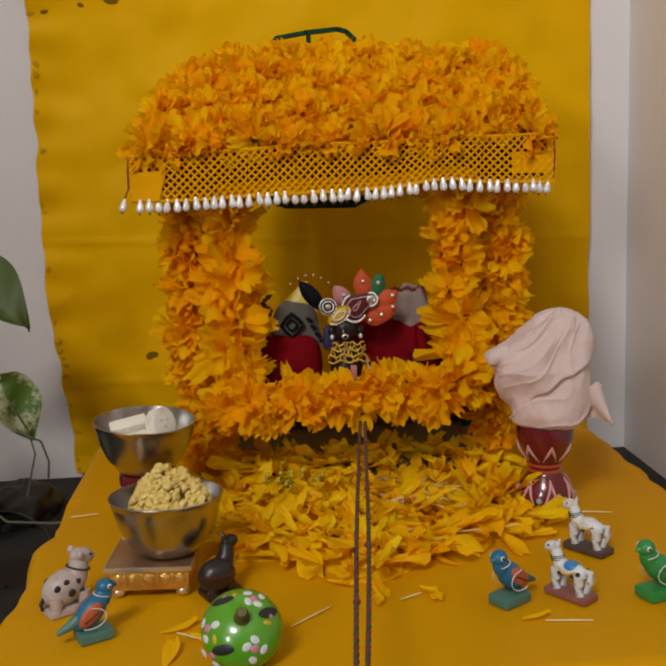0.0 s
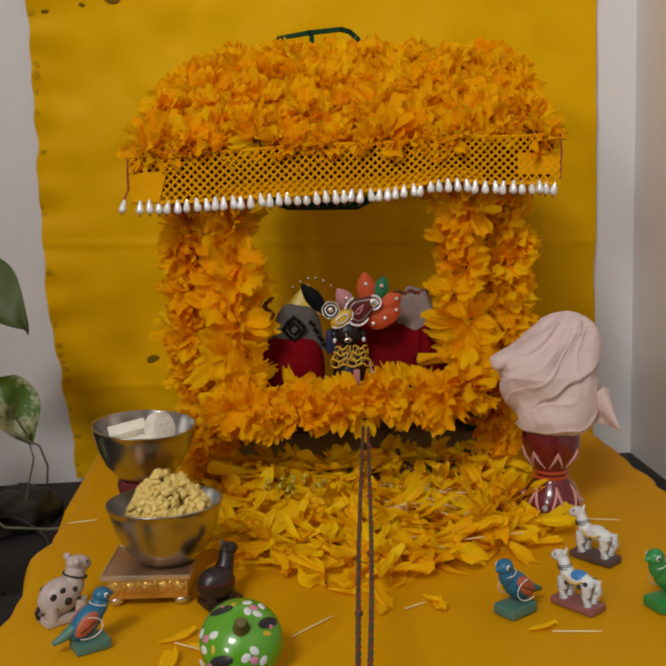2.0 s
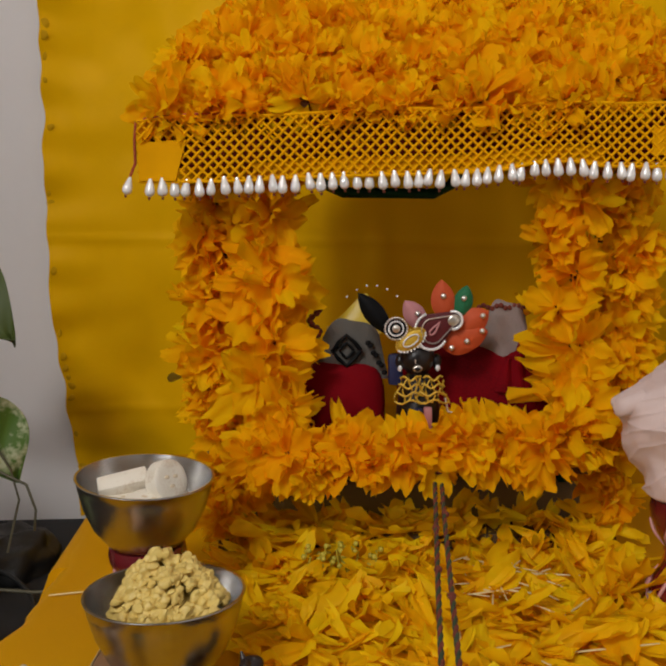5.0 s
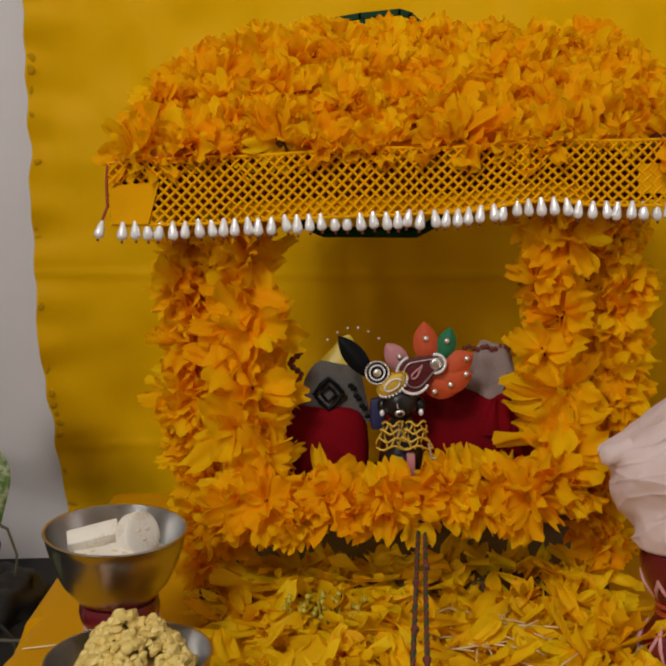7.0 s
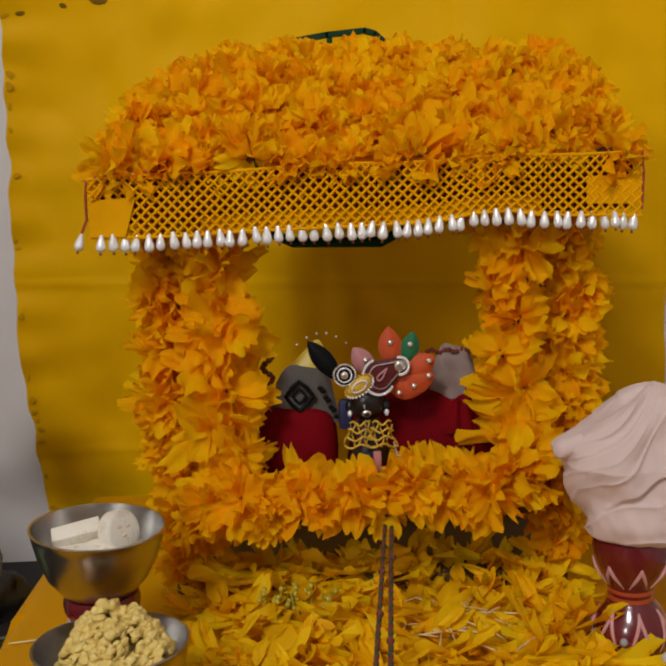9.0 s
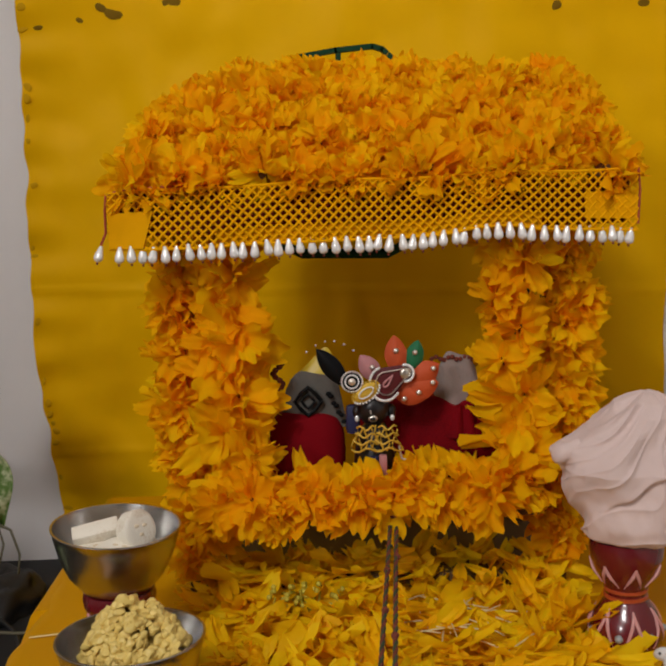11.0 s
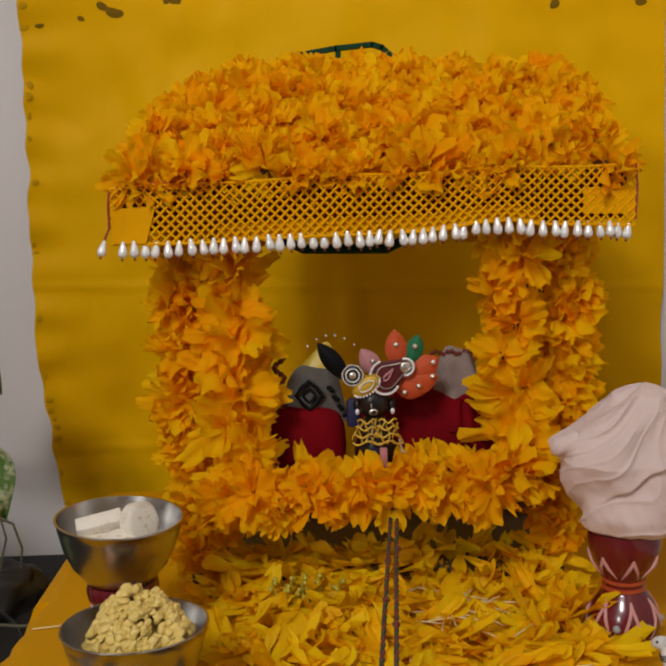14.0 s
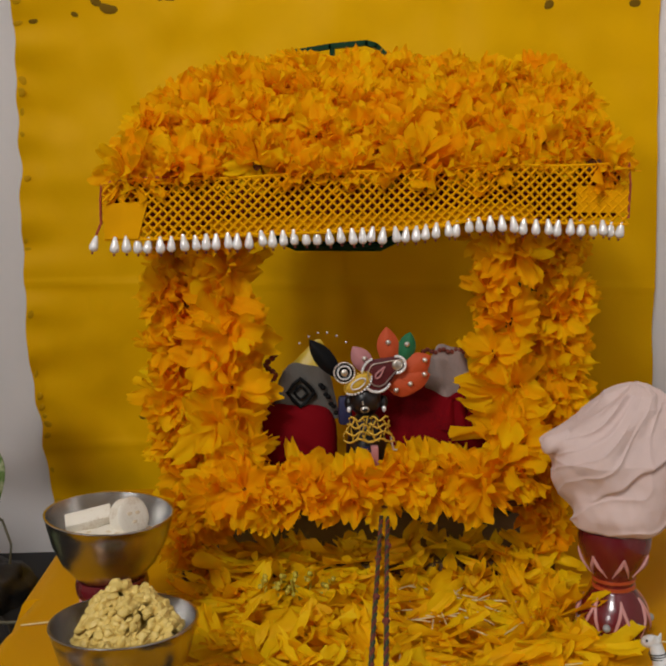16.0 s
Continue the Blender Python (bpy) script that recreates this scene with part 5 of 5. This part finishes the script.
thing("petal_bed", Build().sheet(bed, 90, 80, 0, 0.0), M_LOOSE, "packed marigold petals lying under the loose ones", "petals", kind="stuff")
for x, y, a, L in ((-0.163, -0.282, 20, 0.030), (-0.140, -0.288, -35, 0.028), (-0.155, -0.335, 80, 0.034), (0.115, -0.300, 5, 0.024), (0.052, -0.235, -70, 0.026), (0.012, -0.236, -100, 0.026), (0.046, -0.228, -60, 0.022), (-0.03, -0.205, -40, 0.026), (0.09, -0.19, 150, 0.026), (0.19, -0.105, 40, 0.03), (0.176, -0.12, 80, 0.03), (0.16, -0.135, 10, 0.03)):
    b = Build()
    petal_mesh(b, Matrix.Identity(4), L, L * 0.38, 0.12, 0.2, rl, 0, 5)
    ob = thing("loose_petal", b, M_LOOSE, "single yellow marigold petal lying on the cloth", "petal", "single petals on the cloth")
    ob.matrix_world = pose(x, y, TOP + 0.0022, 0, 0, a)


def straw(p, q, r=0.0007, sag=0.0):
    p, q = Vector(p), Vector(q)
    mid = (p + q) / 2 + Vector((0, 0, sag))
    return thing("straw", Build().tube([p, p.lerp(mid, 0.5) + Vector((0, 0, sag * 0.3)), mid, mid.lerp(q, 0.5) + Vector((0, 0, sag * 0.3)), q], [r * 0.7, r, r, r, r * 0.6], 0, 6), M_STRAW,
                 "pale dry straw lying among the petals", "straw", "straws on the cloth")


Z1, Z2 = TOP + 0.002, TOP + 0.019
for p, q in (((-0.283, -0.006, Z1), (-0.255, 0.000, Z1)), ((0.132, -0.303, Z1), (0.168, -0.308, Z1)), ((0.030, -0.105, Z2 - 0.004), (0.032, -0.075, Z2)), ((0.072, -0.150, Z2 - 0.006), (0.096, -0.178, Z2 - 0.008)),
             ((0.226, -0.075, Z1), (0.262, -0.084, Z1)), ((0.10, -0.10, Z2), (0.135, -0.062, Z2)), ((0.02, -0.155, Z2), (0.055, -0.140, Z2)), ((0.04, -0.06, Z2), (0.08, -0.052, Z2 + 0.001)), ((0.05, -0.045, Z2), (0.10, -0.066, Z2)),
             ((0.06, -0.03, Z2), (0.062, -0.065, Z2)), ((0.09, -0.145, Z2 - 0.004), (0.155, -0.135, Z2 - 0.004)), ((0.028, -0.250, Z1), (0.046, -0.240, Z1)), ((-0.062, -0.285, Z1), (-0.030, -0.255, Z1)), ((-0.150, -0.285, Z1 + 0.001), (-0.128, -0.300, Z1 + 0.001)),
             ((0.075, -0.02, Z2), (0.13, -0.03, Z2)), ((0.02, -0.02, Z2), (0.07, 0.0, Z2)), ((0.045, 0.01, Z2), (0.10, -0.02, Z2)), ((-0.02, -0.12, Z2), (0.0, -0.09, Z2)), ((0.022, -0.14, Z2), (0.025, -0.115, Z2))):
    straw(p, q)
for k in range(15):
    x, y, a = rl.gauss(0.070, 0.030), rl.gauss(-0.045, 0.026), rl.uniform(0, math.pi)
    L = rl.uniform(0.012, 0.026)
    straw((x - L * math.cos(a), y - L * math.sin(a), Z2 + rl.uniform(-0.002, 0.003)), (x + L * math.cos(a), y + L * math.sin(a), Z2 + rl.uniform(-0.002, 0.005)), 0.00055, rl.uniform(0, 0.003))
rf = random.Random(8)
fl = Build()
for k in range(46):
    x, y = -0.055 + rf.gauss(0, 0.016), 0.012 + rf.gauss(0, 0.010)
    h = rf.uniform(0.016, 0.034)
    fl.tube([(x, y, TOP + 0.008), (x + rf.uniform(-0.006, 0.006), y - rf.uniform(0, 0.006), TOP + h)], [0.0007, 0.0011], 0, 5)
    fl.ball((x, y - 0.004, TOP + h), 0.0024, 0, 7, 5)
thing("green_florets", fl, M_FLORETGREEN, "cluster of small greenish yellow florets among the petals", "florets", kind="stuff")


# ---- plant beside the table ----
def leaf_mesh(length, width, cup):
    def fn(u, v):
        c = (u - 0.5) * 2
        w = width * (math.sin(math.pi * v ** 0.62) ** 0.85) * 0.5 * (1 - 0.12 * v)
        back = -0.10 * length * abs(c) ** 1.5 * max(0, 1 - v * 5)
        return (v * length + back, c * w, cup * width * c * c - 0.16 * length * v * v + 0.004 * math.sin(v * 9 + c * 3))
    return Build().sheet(fn, 12, 18, 0, 0.0009)


plant = root("pothos_plant", (-0.50, 0.15, 0.0), "pothos plant with green and variegated leaves in a dark pot", "plant")
part("pot", Build().lathe([(0.0, 0.0), (0.055, 0.0), (0.060, 0.004), (0.075, 0.115), (0.080, 0.117), (0.080, 0.128), (0.074, 0.128), (0.072, 0.11), (0.0, 0.108)], 36), M_DARKBOX, plant, "dark plastic pot")
part("soil", Build().lathe([(0.0, 0.114), (0.04, 0.113), (0.0725, 0.110)], 30), M_SOIL, plant)
for base, rot, L, W, mt, lb in (((0.066, 0.035, 0.352), (38, 38, -14), 0.115, 0.088, M_LEAF, "dark green leaf"),
                                ((0.108, 0.030, 0.212), (62, 66, 8), 0.085, 0.068, M_LEAFVAR, "cream and green variegated leaf"),
                                ((0.080, -0.14, 0.110), (45, 34, -25), 0.070, 0.060, M_LEAFVAR, "green leaf"),
                                ((0.02, -0.02, 0.26), (0, 20, -120), 0.11, 0.08, M_LEAF, "dark green leaf"),
                                ((-0.03, 0.02, 0.30), (0, 20, 150), 0.11, 0.08, M_LEAFVAR, "variegated leaf"),
                                ((0.03, 0.07, 0.28), (0, 25, 70), 0.10, 0.075, M_LEAF, "dark green leaf"),
                                ((0.020, -0.05, 0.15), (0, 52, -30), 0.085, 0.066, M_LEAF, "dark green leaf")):
    lf = part("leaf", leaf_mesh(L, W, 0.16), mt, plant, lb)
    lf.matrix_local = pose(*base, *rot)
    part("midrib", Build().tube([(L * t, 0, -0.16 * L * t * t + 0.004 * math.sin(t * 9) + 0.0002) for t in [i / 12 for i in range(13)]], [0.0011 - 0.0008 * i / 12 for i in range(13)], 0, 6), M_VINE, lf)
    part("stem", Build().tube([(0.0, 0.0, 0.11), (base[0] * 0.3, base[1] * 0.3, base[2] * 0.75), (base[0] * 0.8, base[1] * 0.9, base[2] + 0.015), base], 0.0018, 0, 7), M_VINE, plant)
part("vine", Build().tube([(0.12, 0.03, 0.150), (0.150, 0.028, 0.135), (0.158, 0.026, 0.110), (0.156, 0.024, 0.09)], 0.0014, 0, 6), M_VINE, plant, "trailing brown root")
part("vine", Build().tube([(0.105, 0.03, 0.205), (0.135, 0.03, 0.15), (0.142, 0.028, 0.12), (0.13, 0.02, 0.07)], 0.0012, 0, 6), M_VINE, plant, "trailing brown root")
part("vine", Build().tube([(0.05, -0.03, 0.12), (0.12, -0.04, 0.06), (0.17, -0.04, 0.055), (0.20, -0.05, 0.06)], 0.0016, 0, 6), M_VINE, plant, "trailing brown root")


def sack(u, v):
    a = 2 * math.pi * u
    e = v * math.pi / 2
    x, y, z = math.cos(a) * math.cos(e) ** 0.5, math.sin(a) * math.cos(e) ** 0.5, math.sin(e)
    k = 1 + 0.18 * wave(x, y, z, 2.2)
    return (-0.415 + 0.050 * x * k, 0.31 + 0.07 * y * k, 0.001 + 0.034 * z * k + 0.003 * wave(x, y, z, 8))


thing("dark_bag", Build().sheet(sack, 40, 14, 0, 0.0), M_DARKBOX, "crumpled dark bag on the floor by the wall", "bag")


def cable(pts, label):
    """A thin dark cable that runs through a few points in smooth bends."""
    q = [Vector(p) for p in pts]
    q = [q[0]] + q + [q[-1]]
    run = []
    for a, b, c, d in zip(q, q[1:], q[2:], q[3:]):
        for i in range(8):
            t = i / 8
            run.append(0.5 * (2 * b + (c - a) * t + (2 * a - 5 * b + 4 * c - d) * t * t + (3 * b - a - 3 * c + d) * t ** 3))
    return thing("cable", Build().tube(run, 0.0024, 0, 8), M_DARKBOX, label, "cable", "cables on the floor")


cable([(-0.56, 0.22, 0.003), (-0.47, 0.26, 0.012), (-0.41, 0.24, 0.026), (-0.36, 0.20, 0.014), (-0.34, 0.14, 0.003)], "thin dark cable looped on the dark floor")
cable([(-0.52, 0.10, 0.003), (-0.44, 0.14, 0.020), (-0.40, 0.10, 0.024), (-0.37, 0.05, 0.003)], "thin dark cable lying on the dark floor")
